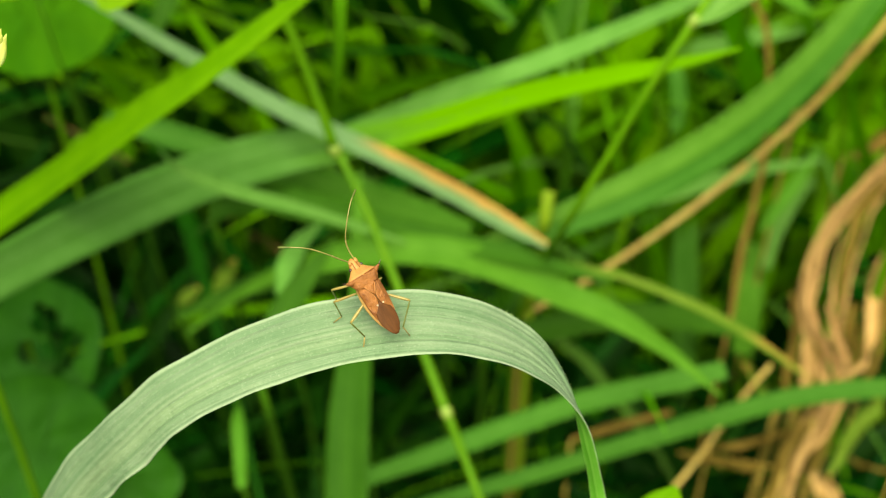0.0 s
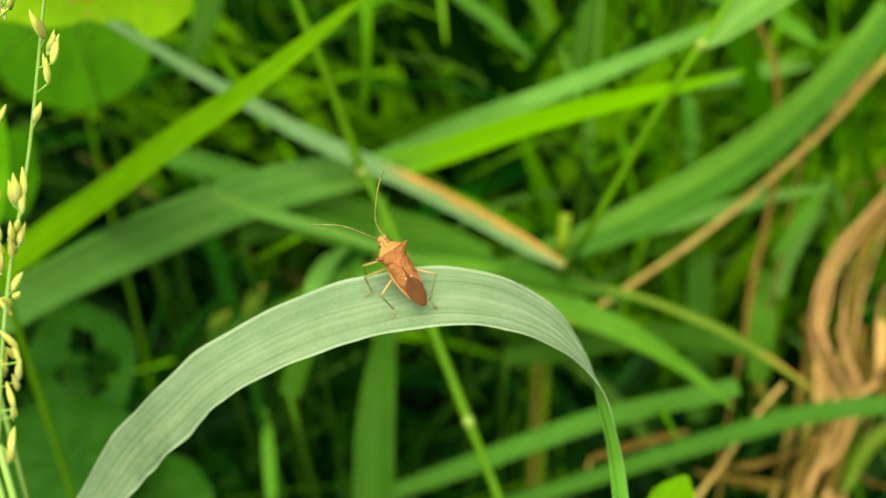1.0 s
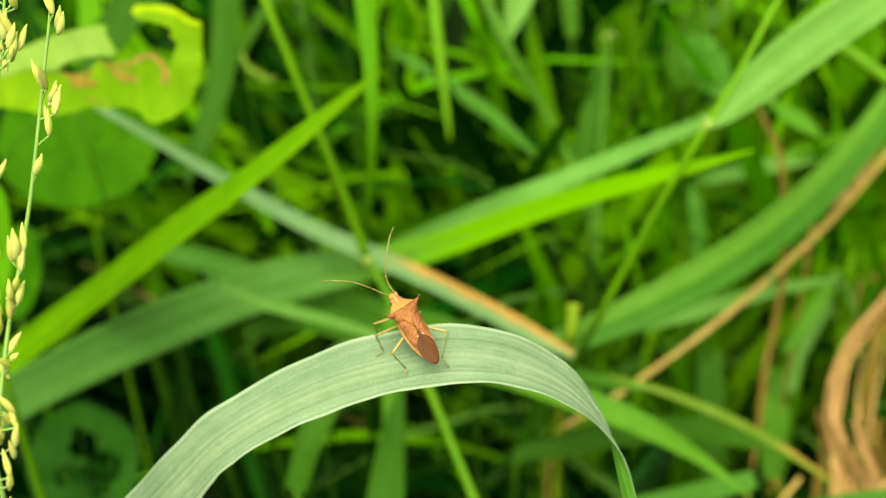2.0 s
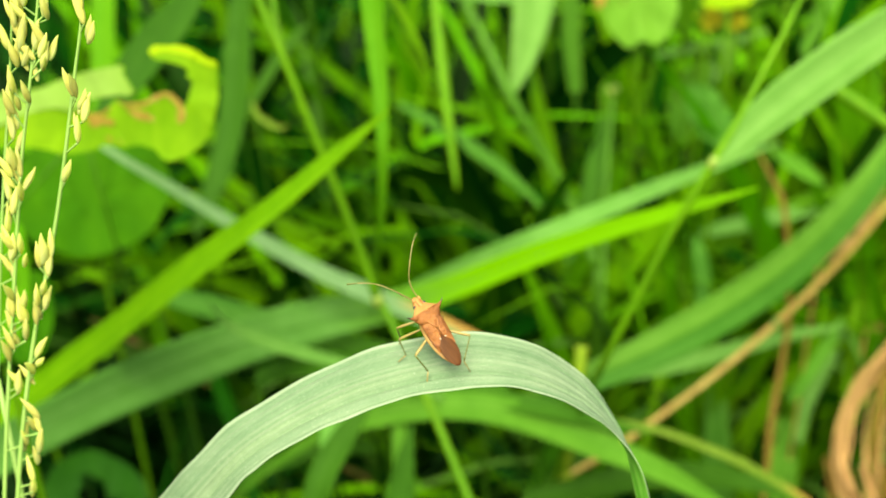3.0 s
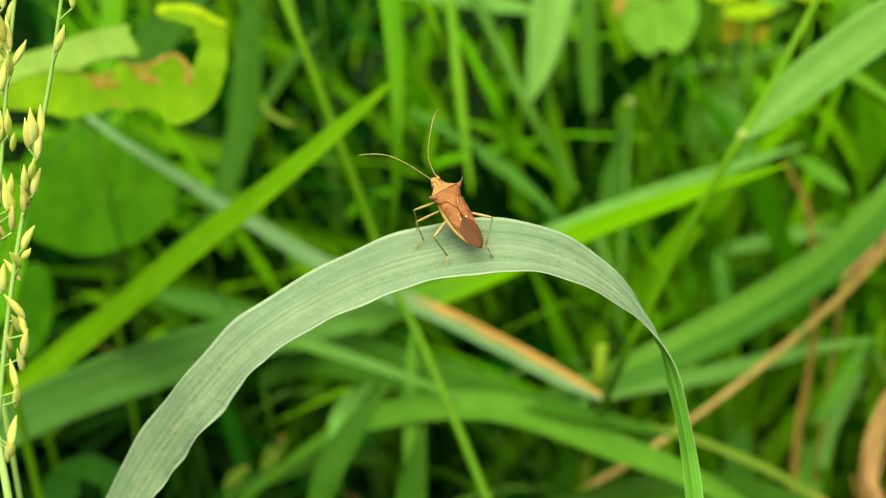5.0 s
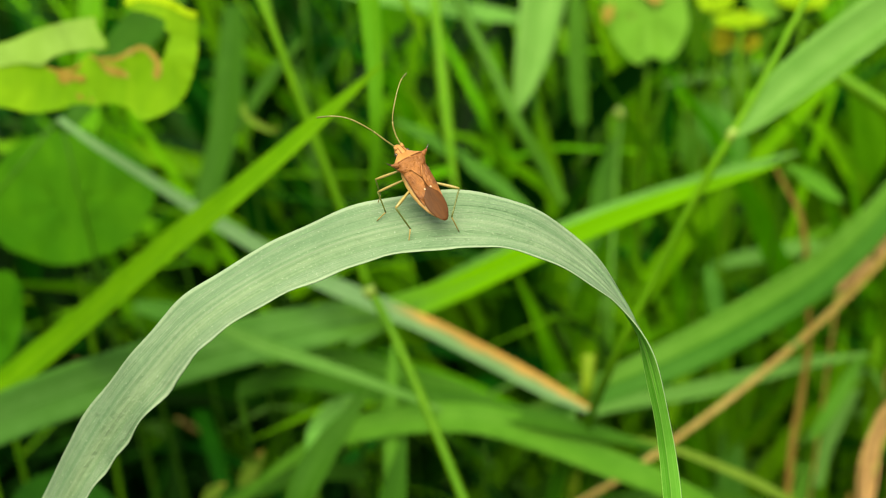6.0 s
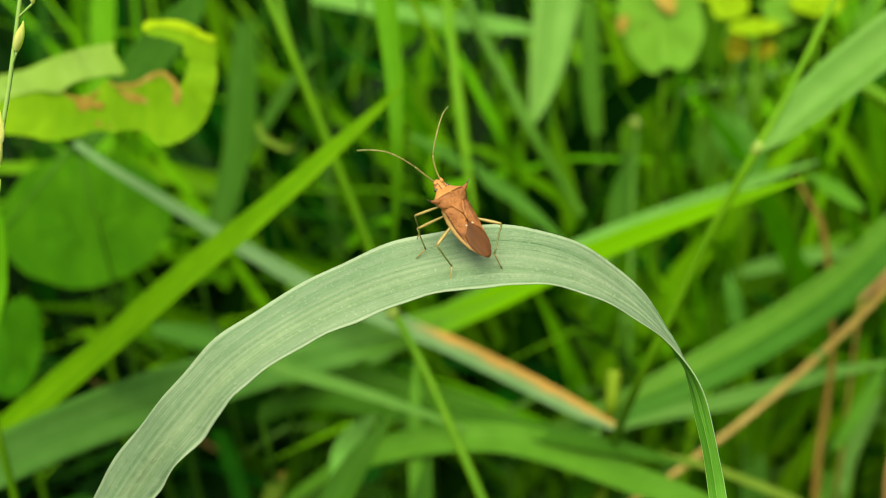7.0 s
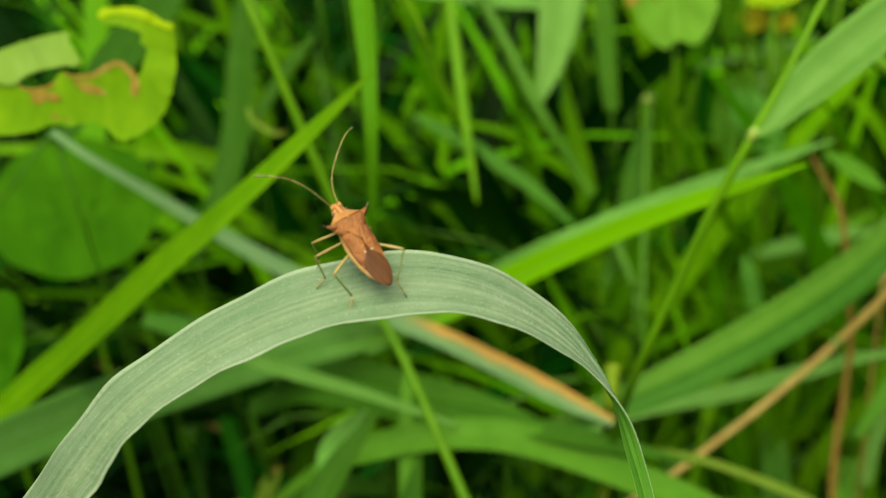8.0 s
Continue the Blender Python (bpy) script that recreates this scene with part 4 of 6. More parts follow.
grass_blade("green_shoot", "bent green blade with a pale underside", LEAF_SHADED, [(-36.2, 118.8, 228.9, 5.9, 35), (-32.5, 126.6, 238.9, 7.4, 35), (-27.7, 134.6, 244.3, 6.0, 35), (-22.6, 140.3, 249.1, 3.3, 35), (-18.6, 143.5, 253.3, 0.6, 35)])
grass_blade("green_shoot", "pale level blade far in the sward", LEAF_PALE2, [(-54.1, 354.2, 298.8, 7.3, 60), (-33.2, 351.1, 294.8, 8.5, 60), (-12.5, 348.3, 291.2, 8.4, 60), (6.1, 346.1, 288.4, 8.4, 60), (20.5, 344.5, 286.4, 6.2, 60), (32.8, 343.0, 284.4, 1.4, 60)])
grass_blade("green_shoot", "pale slanting blade far behind the stem node", LEAF_PALE2, [(86.9, 315.5, 200.4, 2.3, 60), (101.2, 317.4, 202.9, 6.0, 60), (115.5, 319.0, 205.0, 6.5, 60), (129.8, 320.6, 207.0, 5.1, 60), (144.0, 322.5, 209.4, 0.9, 60)], fold=0.6)
grass_blade("green_shoot", "upright bright blade at the edge of the clearing", LEAF_BROAD, [(-117.0, 263.4, 243.5, 6.2, 10), (-117.1, 274.0, 257.1, 7.9, 10), (-117.2, 283.6, 269.3, 8.4, 10), (-117.7, 304.3, 295.8, 8.5, 10), (-118.3, 326.8, 324.6, 8.2, 10), (-119.0, 352.7, 357.7, 1.3, 10)])
grass_blade("dry_shoot", "crumpled pinkish-tan leaf arching down in a dead tuft", DRY, [(119.4, 178.0, 156.1, 3.4, -3), (124.0, 187.2, 158.7, 4.3, 2), (124.3, 196.3, 160.1, 4.6, 17), (124.5, 203.8, 163.0, 4.0, 0), (122.7, 210.0, 167.1, 4.0, 29), (122.7, 216.4, 171.1, 4.7, 31), (124.3, 223.5, 174.7, 3.8, 38), (127.3, 230.6, 179.6, 4.5, 9), (132.0, 237.3, 182.5, 5.2, -9), (139.0, 244.0, 188.0, 5.0, -4), (146.4, 250.3, 191.5, 4.6, 9), (153.0, 256.2, 196.6, 4.9, -7), (159.5, 262.0, 201.7, 4.1, 0)], wave=0.5, fold=0.8, back=15)
grass_blade("dry_shoot", "narrow dry strip lying along a crumpled leaf", DRY, [(121.8, 196.0, 164.1, 1.8, 22), (119.6, 202.8, 168.8, 1.8, 4), (118.5, 209.5, 174.7, 2.0, -2), (120.4, 216.8, 181.5, 1.9, 31), (125.0, 225.0, 188.0, 2.0, 32), (132.0, 233.2, 193.1, 2.0, 33), (140.8, 241.5, 197.5, 2.2, 38), (148.9, 249.8, 202.2, 2.4, 0), (157.6, 258.0, 206.2, 2.1, -7)], wave=0.5, fold=0.8, back=15)
grass_blade("dry_shoot", "dry strip hanging off a crumpled leaf", DRY_DULL, [(134.2, 216.0, 163.0, 0.9, 15), (134.9, 221.0, 167.2, 2.4, 24), (135.8, 226.0, 175.0, 2.9, 20), (137.7, 233.0, 181.2, 3.6, -8), (141.0, 240.0, 187.5, 4.2, 36), (148.2, 249.0, 190.1, 4.3, 34), (157.9, 258.0, 195.3, 4.0, 27)], wave=0.5, fold=0.8, back=15)
grass_blade("dry_shoot", "twisted dry leaf in a dead tuft", DRY, [(126.9, 182.0, 155.7, 1.5, 3), (128.5, 187.0, 161.8, 2.7, 17), (127.5, 192.0, 166.7, 2.9, 35), (125.0, 197.0, 170.4, 2.9, 39), (121.3, 202.0, 174.7, 2.5, -7), (120.0, 208.0, 179.5, 2.7, 13), (121.4, 214.0, 184.9, 2.1, -3)], wave=0.5, fold=0.8, back=15)
grass_blade("dry_shoot", "crumpled pinkish-tan leaf in a dead tuft", DRY, [(127.1, 186.0, 165.7, 1.1, -3), (131.4, 189.0, 165.7, 2.0, 11), (135.3, 192.0, 166.2, 2.9, 20), (137.9, 200.0, 166.5, 3.7, 10), (140.6, 208.0, 168.9, 4.2, 15), (143.1, 216.0, 171.5, 4.0, 34), (146.1, 224.0, 174.3, 3.8, 36), (150.8, 232.0, 177.3, 4.8, 19), (158.2, 240.0, 180.5, 4.3, 37)], wave=0.5, fold=0.8, back=15)
grass_blade("dry_shoot", "dry strip hanging in a dead tuft", DRY_DULL, [(141.0, 200.0, 151.7, 1.8, 22), (145.4, 208.0, 154.1, 2.9, -10), (147.6, 216.0, 159.3, 3.8, -10), (150.0, 224.0, 165.8, 3.9, 32), (154.5, 232.0, 170.1, 3.3, 4)], wave=0.5, fold=0.8, back=15)
grass_blade("dry_shoot", "withered brown leaf behind a dead tuft", DRY_DULL, [(148.5, 286.0, 176.6, 1.3, 42), (152.9, 287.0, 178.4, 4.3, 6), (159.1, 288.0, 182.1, 6.5, 13), (165.6, 289.0, 186.3, 5.9, 16), (172.9, 290.0, 191.2, 4.2, 2)], wave=0.5, fold=0.8, back=15)
grass_blade("dry_shoot", "dull withered strip in a dead tuft", DRY_DULL, [(115.0, 196.0, 145.4, 0.9, 2), (116.6, 202.0, 149.7, 2.4, 22), (118.2, 208.0, 156.6, 3.2, -1), (120.1, 215.0, 162.6, 2.9, 10), (119.4, 222.0, 168.7, 1.8, -2)], wave=0.5, fold=0.8, back=15)
grass_blade("dry_shoot", "short dry strip in a dead tuft", DRY, [(116.8, 190.0, 148.9, 1.2, 18), (119.0, 192.7, 155.0, 2.9, 4), (119.8, 195.3, 162.3, 3.1, 28), (118.5, 198.0, 169.5, 1.7, 6)], wave=0.5, fold=0.8, back=15)
grass_blade("dry_shoot", "broad dry strip sinking to the ground", DRY, [(106.2, 168.0, 125.8, 2.3, 0), (109.9, 171.3, 131.6, 3.9, 21), (113.7, 174.7, 138.9, 3.6, 29), (119.0, 178.0, 145.1, 4.1, 0), (122.6, 180.7, 150.4, 5.0, -9), (126.2, 183.3, 155.1, 4.5, -7), (129.6, 186.0, 159.1, 3.4, 37)], wave=0.5, fold=0.8, back=15)
grass_blade("dry_shoot", "dry strip sinking to the ground", DRY_DULL, [(107.1, 168.0, 129.8, 3.1, 26), (109.0, 171.0, 137.2, 4.0, -10), (111.1, 174.0, 142.7, 4.0, 12), (113.6, 178.0, 148.1, 3.7, -3), (116.5, 182.0, 152.0, 2.5, 5)], wave=0.5, fold=0.8, back=15)
grass_blade("dry_shoot", "dry strip sinking to the ground", DRY, [(112.5, 164.0, 135.8, 2.0, 40), (114.0, 168.0, 144.2, 2.2, 28), (116.7, 172.0, 148.7, 2.5, 40), (120.7, 176.0, 155.7, 2.2, 37)], wave=0.5, fold=0.8, back=15)
grass_blade("dry_shoot", "olive dry strip among the dead leaves", LEAF_OLIVE, [(126.8, 174.0, 136.0, 2.5, 9), (130.4, 178.0, 140.5, 3.7, 30), (134.9, 182.0, 147.5, 4.9, 41), (139.1, 186.0, 153.5, 5.7, 3), (143.1, 190.0, 155.9, 4.5, -11)], wave=0.5, fold=0.8, back=15)
grass_blade("dry_shoot", "thin dry strip lying on the ground", DRY_DULL, [(104.9, 172.0, 140.2, 1.6, 3), (96.8, 172.0, 142.0, 3.4, 32), (89.0, 172.0, 144.3, 3.0, 21), (80.6, 172.0, 145.8, 1.6, 39)], wave=0.5, fold=0.8, back=15)
grass_blade("dry_shoot", "thin dry strip lying on the ground", DRY_DULL, [(89.9, 180.0, 140.8, 1.2, -2), (98.8, 180.0, 143.2, 3.1, 11), (105.6, 180.0, 145.5, 2.6, -5), (112.5, 180.0, 149.0, 1.2, 8)], wave=0.5, fold=0.8, back=15)
grass_blade("dry_shoot", "pale dry scrap on the ground", DRY, [(125.4, 160.0, 136.5, 2.8, -10), (122.9, 162.0, 141.7, 5.8, -12), (120.1, 164.0, 144.6, 4.7, 5), (118.2, 166.0, 145.9, 1.7, 40)], wave=0.5, fold=0.8, back=15)
grass_blade("dry_shoot", "short withered strip beside a twig", LEAF_OLIVE, [(111.1, 190.0, 146.8, 1.2, 3), (108.7, 192.0, 151.4, 3.3, 7), (105.0, 194.0, 157.4, 4.1, 30), (100.7, 196.0, 162.9, 1.6, -3)], wave=0.5, fold=0.8, back=15)
grass_blade("dry_shoot", "thin dry strip among the dead leaves", DRY_DULL, [(149.2, 178.0, 132.4, 2.5, 10), (140.3, 177.0, 135.9, 2.7, 41), (132.9, 176.0, 141.1, 1.6, -7)], wave=0.5, fold=0.8, back=15)
grass_blade("dry_shoot", "thin dry strip among the dead leaves", DRY, [(133.9, 196.0, 155.5, 1.7, -3), (132.6, 199.3, 161.0, 2.5, -9), (129.2, 202.7, 168.8, 2.5, -9), (126.2, 206.0, 177.8, 2.0, -1)], wave=0.5, fold=0.8, back=15)
grass_blade("dry_shoot", "thin dry strip among the dead leaves", DRY_DULL, [(139.1, 206.0, 151.5, 1.3, 14), (138.2, 208.7, 156.0, 2.5, -10), (136.0, 211.3, 163.4, 2.9, -4), (137.1, 214.0, 170.8, 2.1, 24)], wave=0.5, fold=0.8, back=15)
grass_blade("dry_shoot", "thin dry strand among the dead leaves", DRY, [(126.4, 195.8, 157.2, 1.0, 42), (126.2, 202.5, 165.5, 0.8, 9), (122.6, 209.3, 171.9, 1.0, 12), (124.9, 216.0, 179.0, 0.8, 19), (127.1, 222.7, 186.9, 0.8, 35), (133.0, 229.3, 192.8, 1.0, 6), (141.2, 238.9, 197.3, 0.8, -8), (150.7, 249.9, 197.3, 1.0, 30), (160.9, 260.9, 201.5, 1.0, 20)], wave=0.5, fold=0.8, back=15)
grass_blade("dry_shoot", "thin dry strand among the dead leaves", DRY, [(121.3, 192.0, 160.5, 0.8, 17), (121.1, 201.1, 168.1, 0.8, 36), (120.0, 210.2, 170.1, 1.2, 42), (122.4, 218.9, 174.8, 1.6, -11), (125.2, 226.6, 182.7, 1.2, 39), (129.5, 234.4, 189.1, 1.6, 16), (138.9, 241.5, 194.7, 0.8, 40), (146.4, 248.4, 200.1, 0.8, 13), (154.8, 255.3, 205.1, 1.6, -3)], wave=0.5, fold=0.8, back=15)
grass_blade("dry_shoot", "thin dry strand among the dead leaves", DRY, [(123.5, 192.3, 160.3, 1.0, 2), (126.4, 200.5, 167.4, 0.8, -9), (128.3, 208.6, 173.2, 1.6, 0), (130.6, 220.4, 178.9, 0.8, 20), (135.7, 234.1, 181.6, 0.8, 34), (142.8, 245.2, 183.9, 1.0, 1), (149.5, 251.0, 189.8, 1.2, -9), (155.9, 256.7, 195.7, 1.7, 31)], wave=0.5, fold=0.8, back=15)
grass_blade("dry_shoot", "thin dry strand among the dead leaves", DRY, [(133.4, 202.3, 151.0, 1.6, 30), (133.2, 209.3, 160.3, 1.0, 31), (135.1, 216.3, 169.1, 1.2, 18), (137.7, 223.6, 177.3, 1.0, 38), (141.3, 231.1, 183.5, 0.8, -1), (145.5, 239.8, 187.9, 1.2, 40), (152.8, 250.8, 189.4, 1.7, 7), (161.9, 261.9, 193.9, 1.3, 15)], wave=0.5, fold=0.8, back=15)
grass_blade("dry_shoot", "thin dry strand among the dead leaves", DRY_DULL, [(130.2, 191.1, 159.5, 0.8, 0), (137.5, 199.5, 160.0, 1.0, 5), (139.0, 208.0, 163.4, 1.6, 24), (143.0, 216.6, 168.3, 1.6, -12), (144.3, 225.5, 173.7, 0.8, 29), (153.1, 234.4, 178.4, 1.6, 16)], wave=0.5, fold=0.8, back=15)
grass_blade("dry_shoot", "thin dry strand among the dead leaves", DRY, [(129.1, 187.9, 165.3, 1.5, 5), (137.6, 198.0, 162.0, 0.8, 22), (141.1, 208.0, 162.4, 0.8, 7), (142.8, 216.9, 168.8, 1.2, 39), (146.7, 224.8, 174.9, 1.2, 22), (153.4, 232.6, 181.9, 0.8, -3)], wave=0.5, fold=0.8, back=15)
grass_blade("dry_shoot", "thin dry strand among the dead leaves", DRY, [(109.2, 165.6, 135.2, 1.2, 5), (113.8, 173.5, 139.4, 1.0, 27), (122.9, 181.5, 142.0, 0.8, -6), (126.9, 187.7, 147.6, 1.6, -9), (133.2, 193.9, 151.0, 1.2, 27)], wave=0.5, fold=0.8, back=15)
grass_blade("dry_shoot", "thin dry strand among the dead leaves", DRY, [(113.9, 171.4, 132.3, 1.2, 14), (115.1, 172.2, 143.2, 1.5, 10), (121.7, 173.1, 153.7, 1.5, 14), (127.8, 182.2, 155.5, 1.2, 42), (134.7, 191.3, 157.2, 1.6, 21)], wave=0.5, fold=0.8, back=15)
grass_blade("dry_shoot", "thin dry strand among the dead leaves", DRY_DULL, [(109.8, 166.1, 145.7, 0.8, 7), (114.1, 174.5, 152.0, 1.1, 1), (122.3, 182.9, 155.6, 0.8, 32), (125.2, 191.4, 159.2, 1.0, 29), (123.9, 200.0, 163.7, 1.6, -7), (121.3, 208.5, 166.8, 1.0, 37)], wave=0.5, fold=0.8, back=15)
grass_blade("dry_shoot", "thin dry strand among the dead leaves", DRY, [(112.4, 173.1, 138.9, 0.8, -8), (116.8, 181.1, 146.8, 0.8, 23), (122.7, 189.0, 151.6, 1.0, 2), (127.0, 195.9, 156.7, 1.2, 27), (125.3, 202.0, 162.6, 0.8, 10), (121.3, 208.0, 167.3, 1.0, 9)], wave=0.5, fold=0.8, back=15)
grass_blade("green_shoot", "pale upright blade deep in the shade", LEAF_DULL, [(99.7, 270.0, 74.4, 7.6, 10), (100.0, 276.5, 92.8, 10.2, 10), (98.5, 283.0, 110.7, 11.0, 10), (98.0, 289.5, 128.0, 10.0, 10), (98.0, 296.0, 144.9, 6.5, 10)])
grass_blade("green_shoot", "upright green blade behind the tuft", LEAF_MID, [(118.4, 262.0, 103.4, 8.2, 10), (119.6, 269.3, 119.8, 10.2, 10), (120.7, 276.7, 130.3, 9.8, 10), (121.6, 284.0, 139.4, 6.0, 10)])
grass_blade("green_shoot", "upright bright blade behind the tuft", LEAF_BRIGHT, [(146.3, 280.0, 135.8, 7.2, 10), (148.0, 288.0, 148.4, 9.3, 10), (149.9, 296.0, 162.1, 10.5, 10), (152.3, 304.0, 173.2, 8.4, 10), (154.3, 312.0, 179.2, 3.0, 10)])
grass_blade("green_shoot", "pale slanting blade behind the tuft", LEAF_PALE2, [(123.8, 270.0, 138.6, 3.3, 25), (127.2, 276.5, 149.4, 4.6, 25), (132.4, 283.0, 158.7, 5.6, 25), (138.6, 289.5, 166.8, 5.0, 25), (143.8, 296.0, 171.1, 1.7, 25)])
grass_blade("green_shoot", "dull green blade behind the long arching blade", LEAF_DULL, [(-90.1, 215.0, 239.7, 3.6, 50), (-80.5, 213.0, 238.2, 6.6, 50), (-67.7, 211.0, 235.2, 7.6, 50), (-53.0, 209.0, 231.0, 6.6, 50), (-38.3, 207.0, 225.5, 4.6, 50), (-26.8, 205.0, 220.0, 1.3, 50)])
grass_blade("green_shoot", "thin pale blade with a frayed tip crossing the arching blade", LEAF_PALE2, [(-59.7, 150.0, 274.6, 0.4, 50), (-56.7, 152.7, 267.4, 2.1, 50), (-49.2, 155.3, 260.7, 3.5, 50), (-40.2, 158.0, 254.9, 3.6, 50), (-28.7, 160.7, 248.9, 2.9, 50), (-15.4, 163.3, 241.4, 2.2, 50), (-3.1, 166.0, 234.0, 0.8, 50)], root=False)
grass_blade("green_shoot", "dark green blade low in the shade", LEAF_SHADED, [(-72.0, 190.0, 185.9, 2.4, 50), (-56.5, 193.3, 192.0, 5.1, 50), (-39.5, 196.7, 195.9, 6.1, 50), (-26.3, 200.0, 192.0, 4.1, 50)])
grass_blade("green_shoot", "yellowing leaf tip low in the shade", LEAF_OLIVE, [(-61.9, 196.0, 189.7, 1.4, 20), (-59.1, 196.0, 194.9, 4.4, 20), (-56.1, 196.0, 199.7, 4.1, 20), (-54.0, 196.0, 203.2, 1.0, 20)])
grass_blade("green_shoot", "yellowing leaf tip low in the shade", LEAF_OLIVE, [(-73.0, 196.0, 185.8, 1.4, 20), (-69.8, 196.0, 189.0, 4.1, 20), (-67.2, 196.0, 191.3, 2.4, 20), (-65.4, 196.0, 192.2, 0.7, 20)])
grass_blade("green_shoot", "upright green stub beneath the bent leaf", LEAF_MID, [(-44.3, 120.0, 190.4, 3.2, 10), (-45.3, 127.5, 195.1, 3.7, 10), (-46.3, 135.0, 200.0, 3.6, 10), (-47.5, 142.5, 200.4, 2.1, 10), (-49.2, 150.0, 195.1, 0.5, 10)])
grass_blade("green_shoot", "green blade slanting down in the shade", LEAF_MID, [(102.1, 262.0, 260.9, 1.0, 45), (107.2, 262.0, 257.1, 5.1, 45), (113.5, 262.0, 252.8, 5.8, 45), (119.8, 262.0, 248.5, 1.4, 45)])
grass_blade("green_shoot", "broad green leaf high in the sward", LEAF_BROAD, [(105.2, 340.0, 275.7, 4.0, 30), (115.4, 344.0, 284.4, 10.3, 30), (124.9, 348.0, 291.2, 11.9, 30), (135.4, 352.0, 301.9, 5.9, 30)])
grass_blade("green_shoot", "green blade high in the sward", LEAF_MID, [(130.7, 345.0, 262.0, 3.2, 20), (137.5, 351.7, 273.3, 6.9, 20), (144.5, 358.3, 283.8, 7.3, 20), (153.4, 365.0, 296.3, 3.3, 20)])
grass_blade("green_shoot", "blurred pale leaf high in the sward", LEAF_GREY, [(100.7, 366.0, 243.1, 2.1, 25), (103.8, 367.3, 247.0, 7.7, 25), (106.8, 368.7, 251.6, 7.2, 25), (108.9, 370.0, 255.6, 1.3, 25)])
grass_blade("green_shoot", "broad green leaf in the shade", LEAF_MID, [(87.9, 352.0, 223.8, 4.2, 15), (89.5, 355.3, 234.9, 12.6, 15), (93.4, 358.7, 244.7, 13.9, 15), (98.3, 362.0, 253.4, 4.2, 15)])
grass_blade("green_shoot", "broad green leaf high in the sward", LEAF_BROAD, [(89.1, 362.0, 263.5, 3.3, 15), (90.9, 365.3, 273.2, 10.4, 15), (93.5, 368.7, 285.0, 11.6, 15), (98.1, 372.0, 296.6, 5.0, 15)])
grass_blade("green_shoot", "upright green blade deep in the sward", LEAF_MID, [(49.2, 380.0, 234.3, 5.7, 10), (47.9, 386.7, 250.6, 7.5, 10), (47.6, 393.3, 266.9, 7.5, 10), (47.2, 400.0, 283.1, 4.8, 10)])
grass_blade("green_shoot", "slanting pale blade deep in the sward", LEAF_PALE2, [(80.0, 372.0, 252.3, 1.7, 50), (93.2, 372.0, 254.6, 4.3, 50), (108.0, 372.0, 256.7, 4.3, 50), (122.6, 372.0, 261.5, 1.3, 50)])
grass_blade("green_shoot", "slanting green blade deep in the sward", LEAF_DULL, [(-19.1, 300.0, 264.3, 1.9, 45), (-6.3, 296.5, 257.7, 4.8, 45), (6.3, 293.0, 249.7, 5.2, 45), (19.0, 289.5, 240.5, 4.4, 45), (29.8, 286.0, 230.3, 1.5, 45)])
grass_blade("green_shoot", "slanting dull blade deep in the sward", LEAF_SHADED, [(-88.0, 270.0, 232.0, 3.6, 15), (-81.5, 285.0, 245.0, 8.1, 15), (-77.3, 300.0, 258.8, 10.1, 15), (-75.5, 315.0, 277.4, 10.6, 15), (-74.6, 330.0, 296.6, 7.7, 15)])
grass_blade("green_shoot", "broad dark leaf behind the gnawed leaf", LEAF_SHADED, [(-97.2, 196.0, 297.9, 2.8, 25), (-92.0, 204.0, 304.7, 7.4, 25), (-85.7, 212.0, 312.4, 10.7, 25), (-80.1, 220.0, 318.1, 11.4, 25), (-73.1, 230.0, 325.0, 8.3, 25), (-68.1, 240.0, 332.3, 1.8, 25)])
grass_blade("green_shoot", "dull green blade deep in the sward", LEAF_SHADED, [(-73.9, 300.0, 258.7, 1.9, 30), (-67.6, 306.7, 268.0, 4.1, 30), (-60.5, 313.3, 277.4, 4.5, 30), (-51.0, 320.0, 286.8, 1.9, 30)])
grass_blade("green_shoot", "green blade low beneath the withering blade", LEAF_MID, [(-52.7, 200.0, 229.6, 1.5, 50), (-36.8, 199.0, 231.4, 6.1, 50), (-18.7, 198.0, 226.1, 8.0, 50), (-0.6, 197.0, 220.4, 7.4, 50), (14.6, 196.0, 215.2, 3.1, 50)])
grass_blade("green_shoot", "pale blade low in the shade", LEAF_PALE2, [(-34.0, 150.0, 229.9, 3.5, 30), (-33.3, 158.7, 232.2, 5.5, 30), (-30.5, 167.3, 233.1, 4.8, 30), (-25.8, 176.0, 232.6, 1.1, 30)])
grass_blade("green_shoot", "green blade at the edge of the shade", LEAF_SHADED, [(39.5, 290.0, 205.7, 2.7, 12), (46.0, 300.0, 219.8, 6.5, 12), (51.1, 310.0, 234.2, 7.7, 12), (54.5, 320.0, 249.0, 3.5, 12)])
grass_blade("green_shoot", "dull upright blade behind the shade", LEAF_DULL, [(86.3, 280.0, 192.2, 3.4, 10), (87.4, 284.0, 200.7, 5.3, 10), (86.2, 288.0, 209.3, 4.5, 10), (85.2, 292.0, 213.7, 1.5, 10)])
grass_blade("green_shoot", "slanting green blade behind the straw", LEAF_MID, [(117.5, 262.0, 162.7, 2.2, 25), (124.1, 268.0, 169.7, 4.5, 25), (130.8, 274.0, 176.8, 4.5, 25), (137.3, 280.0, 186.2, 1.5, 25)])
